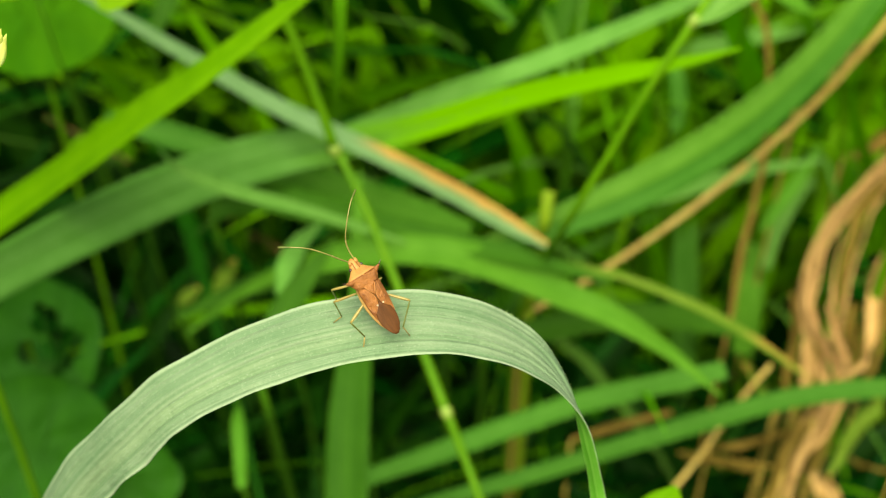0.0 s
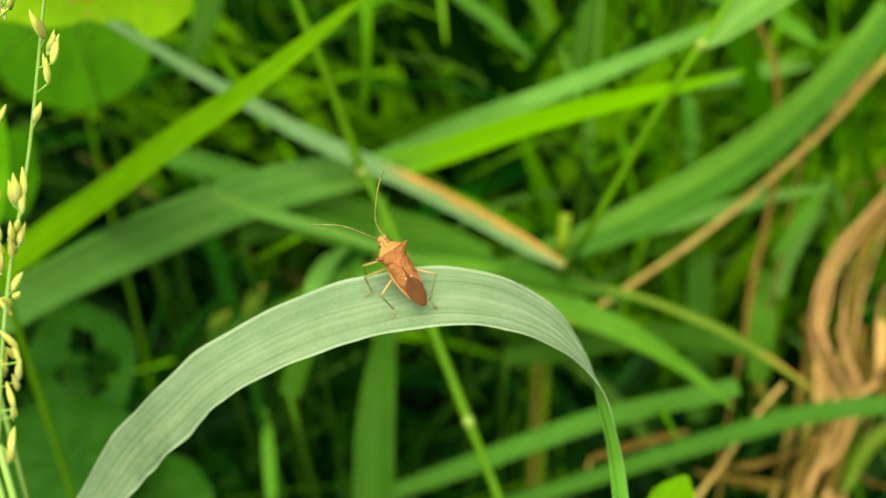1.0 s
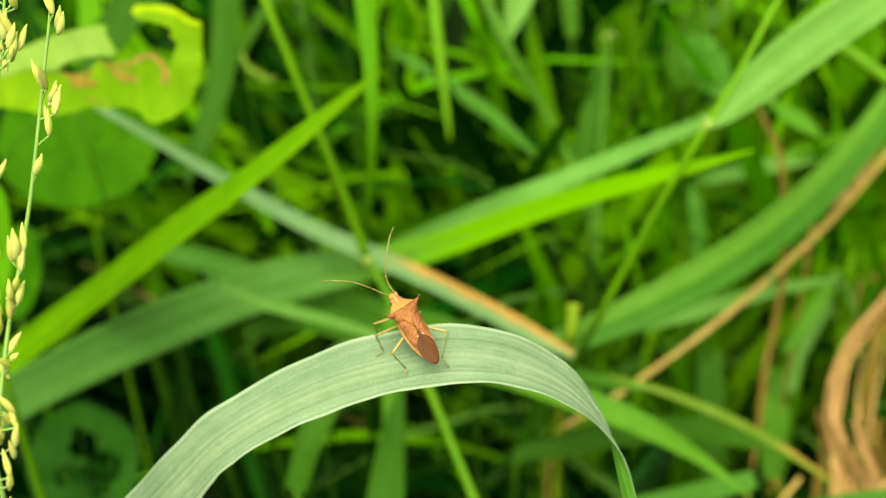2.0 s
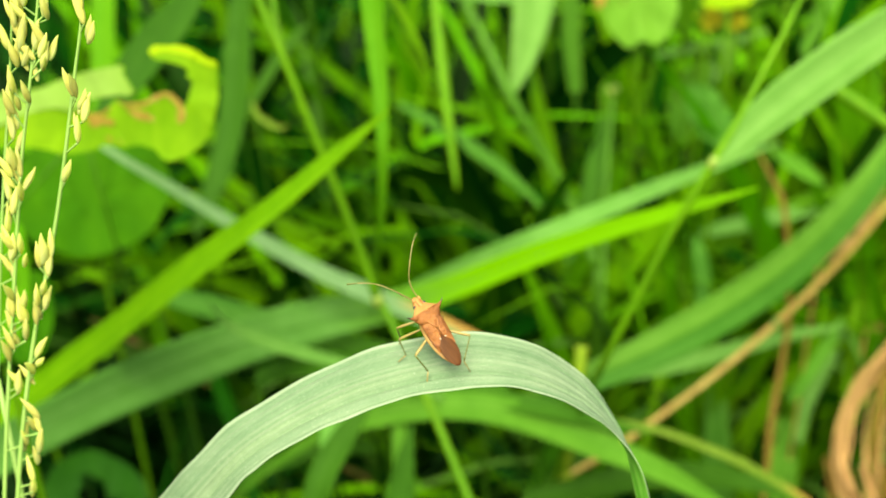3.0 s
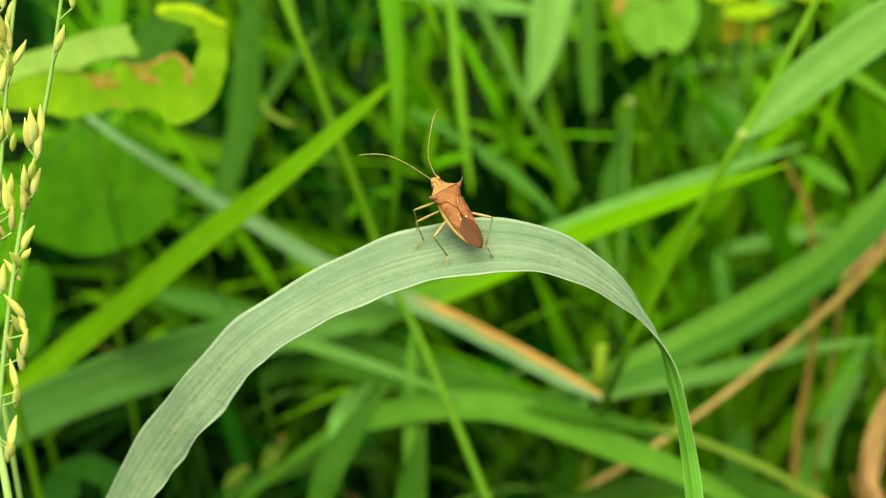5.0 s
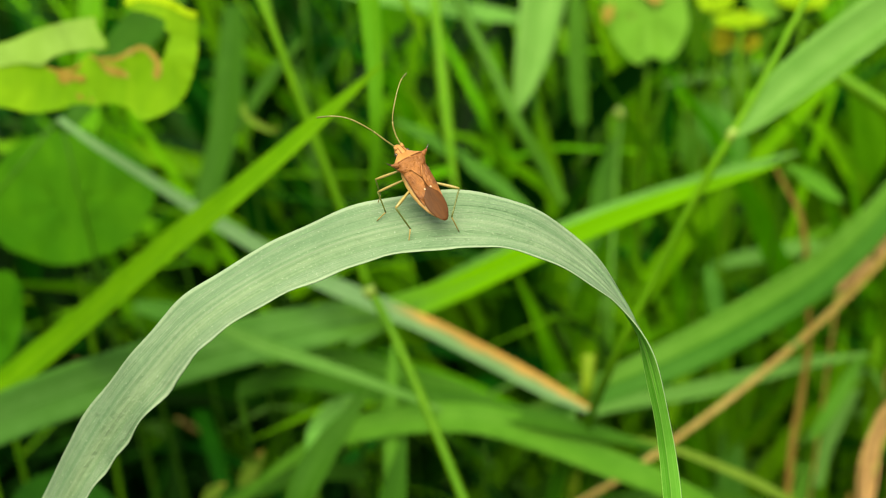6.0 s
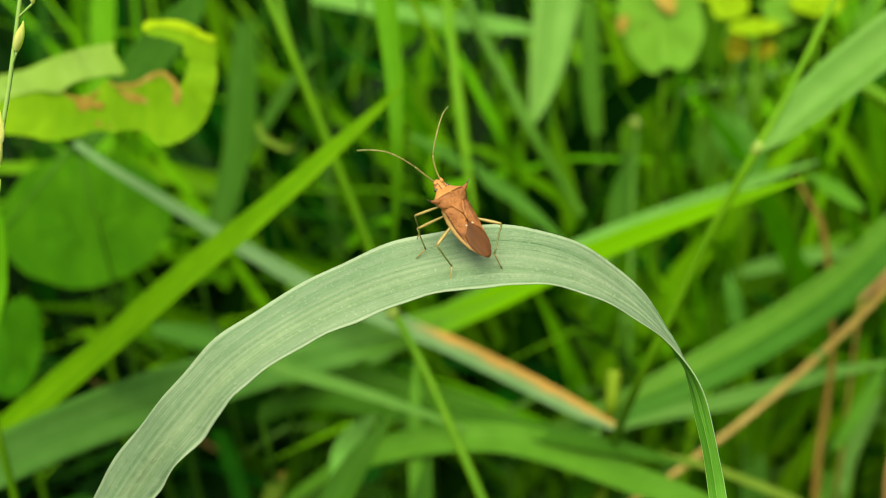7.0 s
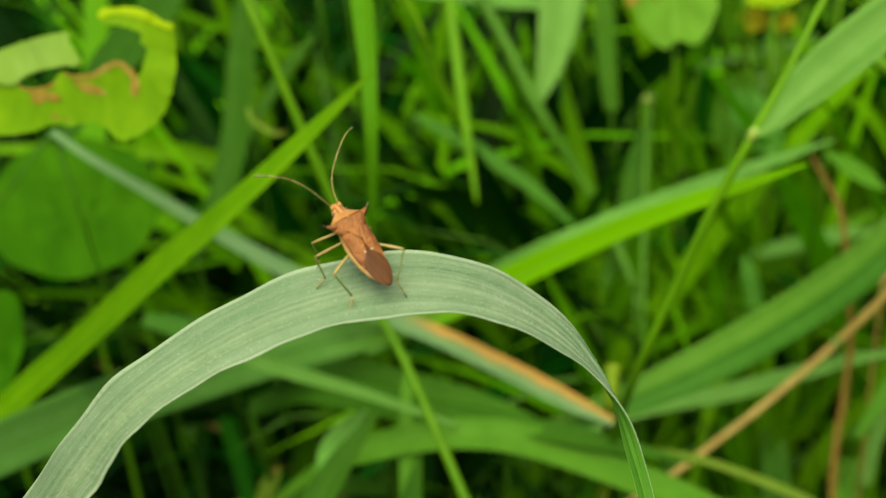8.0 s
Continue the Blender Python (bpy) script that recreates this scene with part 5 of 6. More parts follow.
grass_blade("green_shoot", "small curled withered leaf tip among the grass", LEAF_OLIVE, [(-59.8, 244.0, 289.3, 0.7, 15), (-58.5, 240.7, 287.5, 1.7, 15), (-54.9, 237.4, 285.7, 2.1, 15), (-50.8, 236.2, 284.1, 1.5, 15), (-49.0, 238.0, 284.0, 0.5, 15)], fold=0.9)
grass_stem("jointed_shoot", "slender green grass stem with a pale joint", STEM, [(-49.9, 174.1, 368.0, 0.77), (-45.5, 168.1, 357.7, 0.84), (-41.8, 162.7, 346.0, 0.90), (-37.3, 158.1, 335.3, 0.97), (-30.6, 154.2, 315.7, 1.05), (-23.7, 151.2, 294.8, 1.14), (-18.1, 148.0, 276.0, 1.30)], (6,), root=False)
grass_stem("jointed_shoot", "thin green stem beside the jointed stem", STEM, [(-42.3, 186.8, 364.6, 0.81), (-41.4, 178.0, 353.4, 0.87), (-39.6, 167.0, 341.8, 0.85), (-35.9, 156.9, 331.3, 0.78)], root=False)
grass_stem("jointed_shoot", "slender green grass stem with a pale joint", STEM, [(-17.7, 148.5, 275.5, 1.07), (-12.0, 141.0, 267.0, 1.02), (-5.3, 130.1, 255.6, 1.02), (3.9, 114.7, 238.3, 1.12), (7.9, 107.3, 231.2, 1.16), (11.8, 101.3, 223.5, 1.01), (15.7, 93.9, 216.5, 1.01), (22.2, 83.9, 203.8, 1.01)], (4,))
grass_stem("jointed_shoot", "jointed green grass stem bearing a pale leaf", STEM, [(85.3, 163.7, 357.1, 0.55), (77.8, 154.9, 343.4, 0.60), (71.7, 148.3, 334.9, 0.66), (65.4, 142.5, 325.0, 0.71), (59.1, 138.3, 315.5, 0.95), (50.6, 137.2, 298.7, 0.91), (45.3, 137.9, 285.0, 0.93), (37.6, 140.5, 264.0, 0.97), (34.3, 159.7, 237.4, 1.06), (32.1, 185.0, 204.0, 1.17), (28.4, 193.8, 178.7, 1.23)], (4,))
grass_stem("jointed_shoot", "green stem far in the sward", STEM_SHADED, [(-5.4, 351.1, 319.1, 1.83), (4.0, 329.9, 292.0, 2.00), (12.6, 318.2, 277.0, 1.99), (20.0, 307.1, 262.9, 2.17), (30.6, 302.3, 244.5, 1.99), (41.4, 296.4, 224.8, 2.01), (49.5, 282.6, 207.1, 1.79)])
grass_stem("jointed_shoot", "upright green stem with a small pale flower bud", STEM_SHADED, [(57.5, 321.1, 256.4, 0.92), (55.3, 310.2, 242.4, 1.01), (53.3, 297.5, 226.2, 1.10), (51.1, 277.6, 200.7, 1.09)])
grass_stem("jointed_shoot", "pale green stem far in the sward", STEM, [(102.3, 225.0, 301.5, 1.54), (105.2, 223.7, 299.8, 1.92), (112.3, 220.4, 295.6, 1.99), (125.1, 214.4, 287.9, 1.97), (144.6, 205.4, 276.4, 1.95)])
grass_stem("jointed_shoot", "upright green stem in the shade", STEM, [(-7.3, 311.4, 329.3, 1.5), (-4.8, 289.7, 301.4, 1.7), (-2.1, 272.3, 276.8, 1.8), (0.9, 256.7, 251.9, 0.6)], root=False)
grass_stem("jointed_shoot", "short cut green stem with a yellow end", CUT_END, [(34.3, 174.6, 244.3, 1.89), (33.6, 171.0, 237.3, 1.60), (33.4, 185.3, 216.5, 1.54), (32.1, 186.4, 193.6, 1.43)])
grass_stem("dry_twig", "thin dry twig in the dead tuft", STRAW, [(104.3, 181.6, 175.3, 0.67), (98.4, 177.5, 170.0, 0.76), (91.8, 172.3, 163.3, 0.76), (83.5, 165.0, 154.0, 0.76), (73.5, 157.2, 144.0, 0.76)])

# ---- grain heads ----


def grain(material_seed):
    bm = bmesh.new()
    rings = [(0.0, 0.15), (0.3, 0.32), (0.8, 0.46), (1.35, 0.49), (1.9, 0.42), (2.4, 0.28), (2.85, 0.14), (3.15, 0.03)]
    tube(bm, [(0.1 * math.sin(z * 1.5 + material_seed), 0.0, z, r) for z, r in rings], 14, 15)
    for v in bm.verts:
        a = math.atan2(v.co.y, v.co.x)
        f = 1 + 0.07 * math.cos(5 * a)
        v.co.x *= f
        v.co.y *= 0.85 * f
    return bm


husks = []
for q in range(4):
    husk_mesh = bpy.data.meshes.new("grain")
    husk_bm = grain(q * 1.3)
    husk_bm.to_mesh(husk_mesh)
    husk_bm.free()
    husk_mesh.materials.append(SEED)
    husk_mesh.polygons.foreach_set("use_smooth", [True] * len(husk_mesh.polygons))
    husks.append(husk_mesh)


def grain_head(label, rows, grains, seed):
    """A grass stem with grains on short stalks; grains: x, y, z in mm of their lower ends, their lean in degrees and their length."""
    ob = new("grain_head")
    part("stem", tube(bmesh.new(), [(x, y, z, r * 0.68) for x, y, z, r in rows], 40, 8), SEED_STEM, ob)
    tagged(ob, label, "grain head", "grain heads beside the bent leaf")
    rng = random.Random(seed)
    pts = spline(rows, 80)[:, :3]
    for x, y, z, lean, length in grains:
        p = np.array((x, y, z))
        near = pts[np.argmin(np.linalg.norm(pts - (p - np.array((0, 0, 1.4))), axis=1))]
        part("grain_stalk", tube(bmesh.new(), [(*near, 0.13), (*((near + p) / 2), 0.12), (*p, 0.14)], 5, 5), SEED_STEM, ob)
        spots = [(p, lean, 1.0)]
        if rng.random() < 0.5:
            # a second grain sits lower on the same stalk
            side = rng.choice((-1, 1))
            spots.append((p - np.array((0.35 * side + 0.02 * lean, -0.3, length * 0.62)), lean - 12 * side, 0.86))
        for q, turn, size in spots:
            g = new("grain", husks[rng.randrange(4)])
            g.parent = ob
            g.matrix_local = Matrix.LocRotScale(Vector(q) * MM, Euler((radians(rng.uniform(-14, 8)), radians(turn), rng.uniform(0, 6.28))), Vector((0.34, 0.34, 0.41)) * (0.25 * length + 2.1) * size)
    low = rows[-1]
    part("stalk", tube(bmesh.new(), [(*low[:3], low[3]), (low[0] - 4, low[1] + 6, low[2] * 0.6, low[3] * 1.2), (low[0] - 6, low[1] + 10, -4, low[3] * 1.4)], 10, 7), SEED_STEM, ob)
    return ob


grain_heads = [grain_head("green millet stalk with ripening yellow grains", [(-36.9, 13.2, 414.5, 0.16), (-37.6, 12.1, 406.2, 0.20), (-38.4, 11.0, 398.9, 0.24), (-39.3, 10.1, 394.0, 0.27), (-40.2, 9.5, 390.4, 0.28), (-41.3, 8.6, 385.7, 0.30), (-42.9, 7.3, 378.9, 0.32), (-44.3, 6.2, 373.3, 0.34), (-46.2, 4.7, 366.6, 0.36), (-48.5, 3.0, 359.1, 0.38), (-50.4, 1.2, 351.4, 0.40), (-51.9, -0.5, 344.3, 0.42), (-53.6, -3.1, 334.2, 0.45)],
           [(-38.6, 9.9, 395.2, 17, 4.0), (-38.8, 10.0, 395.8, 6, 4.4), (-40.8, 8.5, 387.0, 10, 3.8), (-40.4, 8.5, 387.0, 21, 3.0), (-40.1, 7.9, 384.0, 23, 3.5), (-40.8, 7.4, 381.7, 8, 2.9), (-42.9, 6.5, 377.1, 27, 3.4), (-46.6, 4.4, 367.2, 10, 5.9), (-47.0, 4.4, 366.8, -3, 3.3), (-45.6, 4.6, 368.0, 16, 3.1), (-46.1, 4.1, 365.8, 15, 3.3), (-47.1, 3.6, 363.5, 32, 3.3), (-47.8, 3.3, 362.1, 9, 2.6), (-47.0, 3.2, 361.7, 21, 2.5), (-48.2, 2.8, 359.8, 4, 2.8), (-48.7, 1.8, 355.8, 31, 2.5), (-49.1, 1.4, 353.8, 36, 3.0), (-49.1, -0.0, 347.9, 29, 3.0)] +
           [(-49.2, -0.5, 346.1, 18, 2.7), (-49.6, -1.1, 343.6, 14, 3.4), (-50.7, -2.1, 339.6, 15, 3.8), (-38.3, 10.8, 400.2, 13, 3.2), (-38.4, 11.2, 402.6, 4, 3.1), (-37.4, 11.5, 405.0, 18, 3.2), (-37.3, 12.0, 408.6, 11, 3.3), (-50.7, -2.4, 338.5, 24, 2.4), (-52.1, -3.5, 332.9, 24, 3.5), (-52.3, -3.5, 331.6, 29, 3.1)], 3),
grain_head("green millet stalk crowded with pale yellow grains", [(-41.0, 15.3, 414.2, 0.16), (-42.6, 14.1, 405.9, 0.20), (-44.0, 12.9, 398.5, 0.24), (-45.2, 11.9, 392.8, 0.26), (-46.5, 10.8, 387.1, 0.28), (-48.2, 9.4, 379.9, 0.30), (-49.6, 7.9, 372.6, 0.32), (-51.0, 6.1, 364.4, 0.34), (-52.4, 4.1, 356.1, 0.36), (-54.0, 1.7, 346.2, 0.38), (-55.8, -1.7, 333.1, 0.40)],
           [(-43.3, 12.3, 397.1, 17, 2.9), (-43.2, 11.9, 395.2, 16, 3.3), (-43.8, 11.4, 392.2, 21, 3.1), (-44.7, 11.1, 390.7, 20, 2.7), (-44.7, 10.9, 389.5, 21, 2.6), (-45.3, 11.3, 391.8, 17, 3.4), (-43.8, 12.0, 395.5, 13, 3.1), (-45.3, 11.1, 390.6, 38, 2.3), (-46.4, 10.1, 385.8, 22, 2.4), (-46.6, 12.1, 396.2, 16, 3.2), (-45.9, 12.2, 396.7, 16, 3.2), (-47.0, 11.3, 391.8, 20, 3.4), (-46.4, 11.5, 392.8, 16, 3.2), (-48.3, 10.4, 386.9, 11, 3.1), (-48.5, 9.9, 384.4, 12, 2.7), (-49.2, 8.6, 377.8, 13, 2.9), (-48.6, 8.4, 377.0, 21, 3.2), (-48.9, 7.8, 374.1, 23, 3.5)] +
           [(-50.1, 7.5, 372.5, 18, 2.6), (-49.7, 8.4, 377.0, 16, 2.5), (-50.4, 6.5, 368.0, 24, 2.4), (-51.1, 6.3, 366.9, 15, 3.2), (-49.7, 6.4, 367.7, 19, 3.2), (-51.3, 5.1, 362.1, 29, 2.9), (-51.6, 4.6, 359.9, 13, 2.6), (-50.6, 4.5, 359.3, 14, 3.2), (-49.9, 4.4, 359.1, 13, 3.2), (-50.3, 3.9, 356.9, 12, 2.9), (-50.1, 4.8, 360.7, 15, 2.5), (-51.8, 3.6, 355.8, 19, 2.4), (-52.5, 3.3, 354.4, 14, 3.1), (-52.1, 2.3, 350.2, 17, 4.0), (-51.4, 2.5, 351.0, 21, 2.2), (-52.1, 0.6, 343.6, 18, 3.6), (-51.5, 0.6, 343.6, 21, 2.1), (-43.6, 12.7, 399.7, 13, 3.2)] +
           [(-44.2, 12.9, 401.0, 2, 3.1), (-42.8, 13.2, 402.8, 18, 3.2), (-43.5, 13.5, 404.7, 16, 3.2), (-42.0, 13.8, 406.5, 14, 3.1)], 5),
grain_head("slender millet stalk with sparse yellow grains", [(-45.4, 16.2, 410.5, 0.16), (-46.8, 14.8, 401.9, 0.20), (-48.0, 13.5, 394.4, 0.22), (-49.3, 12.1, 386.7, 0.25), (-51.0, 10.2, 377.5, 0.28), (-52.8, 7.8, 366.6, 0.30), (-54.9, 4.1, 351.2, 0.34)],
           [(-46.7, 13.6, 397.7, 6, 2.8), (-47.2, 12.7, 392.6, 8, 2.8), (-47.5, 13.3, 395.8, -8, 2.8), (-48.6, 11.4, 385.9, 4, 2.8), (-49.4, 11.0, 383.6, -6, 2.8), (-50.1, 9.6, 377.0, 6, 2.8), (-51.4, 8.0, 369.6, 6, 2.8), (-46.4, 14.3, 402.1, 6, 2.8), (-51.4, 6.7, 364.1, 10, 2.8), (-47.4, 13.0, 394.5, -6, 2.8), (-46.6, 13.1, 395.2, 8, 2.8), (-48.5, 12.5, 391.4, -10, 2.8), (-47.9, 12.1, 389.4, 6, 2.8), (-49.4, 10.4, 381.0, 6, 2.8), (-50.8, 8.9, 373.6, -6, 2.8), (-51.1, 7.5, 367.5, 4, 2.8)] +
           [(-52.3, 5.6, 359.2, -5, 2.8), (-51.9, 5.1, 357.1, 8, 2.8)], 8)]

# ---- broad leaves ----


def crisp(bm):
    """Thin rims stay sharp under smooth shading."""
    for e in bm.edges:
        if len(e.link_faces) == 2 and e.calc_face_angle(0.0) > 0.8:
            e.smooth = False


def round_leaf(label, centre, across, upward, normal, material, holes=(), notch=0.0, seed=1, thick=0.16, rooted=True):
    """A round leaf blade with wavy rim; across and upward: half sizes in mm; holes: x, y, radius in the leaf's own half sizes."""
    n = Vector(normal).normalized()
    right = Vector((0, 0, 1)).cross(n).normalized()
    up = n.cross(right)
    bm = bmesh.new()
    uv = bm.loops.layers.uv.verify()
    rings, spokes = 16, 56
    cell = {}
    for i in range(rings + 1):
        r = i / rings
        for k in range(spokes):
            a = 2 * math.pi * k / spokes
            rim = 1 + 0.06 * noise.noise((math.cos(a) * 1.6, math.sin(a) * 1.6, seed)) + 0.03 * noise.noise((math.cos(a) * 5, math.sin(a) * 5, seed + 3)) - notch * math.exp(-((a - 1.5 * math.pi) / 0.22) ** 2)
            x, y = r * rim * math.cos(a), r * rim * math.sin(a)
            z = 0.10 * r * r + 0.07 * noise.noise((x * 1.7, y * 1.7, seed + 9)) - 0.04 * math.cos(a * 7) * r
            p = Vector(centre) + right * x * across + up * y * upward + n * z * across
            cell[i, k] = (bm.verts.new(p * MM), x, y)
    for i in range(rings):
        for k in range(spokes):
            q = [(i, k), (i + 1, k), (i + 1, (k + 1) % spokes), (i, (k + 1) % spokes)]
            mx, my = (sum(cell[c][j] for c in q) / 4 for j in (1, 2))
            if any((mx - hx) ** 2 + (my - hy) ** 2 < (hr * (1 + 0.5 * noise.noise((mx * 6, my * 6, seed)))) ** 2 for hx, hy, hr in holes):
                continue
            f = bm.faces.new([cell[c][0] for c in q])
            for lp, c in zip(f.loops, q):
                lp[uv].uv = (cell[c][1] * 0.5 + 0.5, cell[c][2] * 0.5 + 0.5)
    bmesh.ops.delete(bm, geom=[v for v in bm.verts if not v.link_faces], context="VERTS")
    bmesh.ops.remove_doubles(bm, verts=bm.verts, dist=1e-6)
    bmesh.ops.solidify(bm, geom=list(bm.faces), thickness=thick * MM)
    crisp(bm)
    ob = tagged(new("leafy_plant"), label, "leaf")
    leaf = part("leaf_blade", bm, material, ob)
    for a in (-0.9, -0.45, 0.0, 0.45, 0.9):
        rows = []
        for s in (0.0, 0.3, 0.6, 0.85):
            p = Vector(centre) + right * math.sin(a) * s * across * 0.9 + up * (s * math.cos(a) * 1.5 - 0.65) * upward * 0.9 + n * (0.10 * (s * 0.8) ** 2 * across + 0.02)
            rows.append((*p, 0.22 * (1 - s) + 0.08))
        part("leaf_vein", tube(bmesh.new(), rows, 8, 5), material, leaf)
    if rooted:
        foot = Vector(centre) - up * upward * 0.6
        part("leaf_stalk", tube(bmesh.new(), [(*foot, 0.8), (foot.x, foot.y + 12, foot.z * 0.6, 0.9), (foot.x, foot.y + 20, -4, 1.1)], 10, 7), STEM, ob)
    return ob


round_leaf("round green leaf darkened like shade, gnawed into ragged holes", (-107.0, 174.3, 190.3), 15.9, 17.7, (0.1, -0.75, 0.65), LEAF_ROUND_SHADED, ((0.0, 0.35, 0.24), (-0.35, -0.15, 0.20), (0.12, -0.28, 0.30), (0.45, -0.08, 0.24), (0.2, 0.12, 0.18)), seed=2)
round_leaf("round green leaf low in the grass, darkened like shade", (-109.9, 151.6, 173.4), 23.9, 18.3, (0.1, -0.7, 0.7), LEAF_ROUND_SHADED, seed=3)
round_leaf("round green leaf low in the grass, darkened like shade", (-84.8, 154.9, 153.2), 14.9, 13.3, (0.0, -0.7, 0.7), LEAF_ROUND_SHADED, seed=4)
round_leaf("large round green leaf behind the gnawed leaf", (-110.7, 235.7, 264.1), 24.1, 20.8, (0.15, -0.7, 0.7), LEAF_ROUND, seed=5)
round_leaf("round green leaf in the shade", (-117.4, 184.0, 251.4), 7.5, 12.9, (-0.2, -0.8, 0.5), LEAF_ROUND, seed=6)
round_leaf("bright round leaf edge beside the grain heads", (-90.4, 100.1, 309.7), 7.2, 15.8, (-0.3, -0.9, 0.4), LEAF_BROAD, seed=7)
lime_plant = round_leaf("yellow-green lobed leaf with a brown scorch mark", (63.5, 314.9, 297.2), 14.3, 20.5, (0.1, -0.85, 0.55), LEAF_LIME, notch=0.16, seed=8)
round_leaf("yellow leaf high in the sward", (97.2, 327.2, 288.6), 9.2, 3.9, (0.1, -0.5, 0.8), LEAF_YELLOW, seed=9)
round_leaf("yellow-green leaf high in the sward", (90.3, 335.6, 294.4), 6.8, 5.1, (-0.3, -0.7, 0.6), LEAF_YELLOW, seed=10)
round_leaf("yellow-green leaf high in the sward", (108.6, 339.1, 291.6), 8.1, 6.1, (0.3, -0.7, 0.6), LEAF_LIME, seed=11)
round_leaf("yellow leaf high in the sward", (120.9, 340.2, 293.0), 9.7, 6.1, (0.1, -0.6, 0.8), LEAF_YELLOW, seed=14)
round_leaf("withered yellow-brown leaf high in the sward", (92.8, 335.5, 279.7), 4.9, 4.2, (-0.2, -0.8, 0.5), LEAF_SCORCH, seed=15)
round_leaf("withered yellow-brown leaf high in the sward", (101.0, 331.8, 279.8), 5.3, 3.3, (0.3, -0.8, 0.5), LEAF_SCORCH, seed=16)
round_leaf("yellow-green leaf high in the sward", (88.3, 354.3, 298.9), 12.4, 8.1, (-0.2, -0.7, 0.7), LEAF_YELLOW, seed=17)
round_leaf("green leaf deep in the sward", (87.8, 298.9, 257.2), 9.4, 12.1, (0.5, -0.6, 0.7), LEAF_DULL, seed=12)


def leaf_piece(name, parent, origin, right, up, outline, material, seed, lift=0.0, label="", ragged=1.0, thick=0.14):
    """A torn piece of leaf; outline in mm in the leaf's plane, lift off that plane."""
    loop = spline([(*p, 0.0) for p in outline + outline[:1]], 7 * len(outline))[:-1]
    loop = [(x + ragged * (0.45 * noise.noise((x * 0.9, y * 0.9, 4.0)) + 0.25 * noise.noise((x * 2.6, y * 2.6, 1.0))), y + ragged * (0.45 * noise.noise((x * 0.9, y * 0.9, 9.0)) + 0.25 * noise.noise((x * 2.6, y * 2.6, 6.0)))) for x, y, _ in loop]
    o, r, u = Vector(origin), Vector(right), Vector(up)
    nor = r.cross(u).normalized()
    bm = bmesh.new()
    uv = bm.loops.layers.uv.verify()
    f = bm.faces.new([bm.verts.new((x, y, 0)) for x, y in loop])
    bmesh.ops.triangulate(bm, faces=[f])
    bmesh.ops.subdivide_edges(bm, edges=list(bm.edges), cuts=1, use_grid_fill=True)
    bmesh.ops.triangulate(bm, faces=list(bm.faces))
    for f in bm.faces:
        for lp in f.loops:
            lp[uv].uv = (lp.vert.co.x * 0.03 + 0.5, lp.vert.co.y * 0.03 + 0.5)
    for v in bm.verts:
        x, y, _ = v.co
        v.co = (o + r * x + u * y + nor * (lift + 1.6 * noise.noise((x * 0.10, y * 0.10, seed)) + 0.3 * noise.noise((x * 0.5, y * 0.5, seed)))) * MM
    bmesh.ops.recalc_face_normals(bm, faces=bm.faces)
    bmesh.ops.solidify(bm, geom=list(bm.faces), thickness=thick * MM)
    crisp(bm)
    return part(name, bm, material, parent, label)


HOOK = (-61.0, 128.8, 337.4), (0.9967, -0.0807, 0.0000), (0.0254, 0.3136, 0.9492)
hook_plant = tagged(new("leafy_plant"), "yellow-green leaf gnawed to a hook with brown torn edges", "leaf")
hook_o, hook_r = Vector(HOOK[0]), Vector(HOOK[1])
leaf = leaf_piece("leaf_blade", hook_plant, *HOOK, [(-0.8, 10.2), (-0.1, 11.1), (2.6, 11.4), (6.0, 11.3), (8.7, 10.3), (11.4, 8.8), (13.6, 7.7), (13.6, 3.8), (13.4, -0.8), (12.3, -4.8), (10.6, -8.1), (8.5, -10.5), (5.8, -12.0), (3.4, -12.7), (1.6, -12.3), (0.3, -10.9), (-1.8, -10.0), (-4.5, -9.6), (-6.6, -10.0), (-10.8, -9.7), (-15.0, -11.0), (-20.5, -11.5), (-24.7, -10.6), (-30.3, -10.0), (-37.4, -9.9), (-43.0, -9.3), (-43.6, -3.9), (-38.5, -0.5), (-34.3, 0.9), (-30.0, 1.3), (-24.4, 2.6), (-18.5, 4.9), (-11.2, 6.7), (-7.3, 7.2), (-6.3, 6.7), (-6.6, 5.7), (-5.4, 3.7), (-4.3, 1.7), (-4.7, 0.9), (-7.8, 0.8), (-10.6, 0.5), (-13.4, 0.0), (-15.4, -0.9), (-17.1, -2.2), (-13.4, -2.9), (-11.0, -2.4), (-9.8, -1.4), (-8.2, -0.0), (-6.5, -0.6), (-3.7, -0.6), (-0.9, 0.4), (1.1, 1.4), (3.2, 1.6), (4.9, 0.5), (6.2, -1.3), (6.9, -0.3), (7.7, 1.8), (8.1, 3.8), (7.0, 5.1), (7.2, 6.4), (5.6, 7.4), (3.3, 8.0), (0.5, 8.7), (-0.5, 9.3)], LEAF_HOOK, 3, ragged=0.5)
leaf_piece("torn_lobe", leaf, *HOOK, [(-42.3, -6.6), (-37.1, -0.8), (-34.3, 0.7), (-30.1, 1.1), (-24.4, 2.4), (-18.5, 4.7), (-11.2, 6.5), (-7.4, 7.0), (-6.6, 6.5), (-6.9, 5.7), (-5.6, 3.6), (-4.6, 1.7), (-5.0, 1.1), (-7.8, 1.0), (-10.6, 0.7), (-13.3, 0.2), (-15.6, -0.7), (-17.6, -2.2), (-21.0, -1.8), (-25.2, -2.4), (-30.2, -3.9), (-35.9, -6.5)], LEAF_LOBE, 3, 0.3, "paler torn lobe", 0.4)
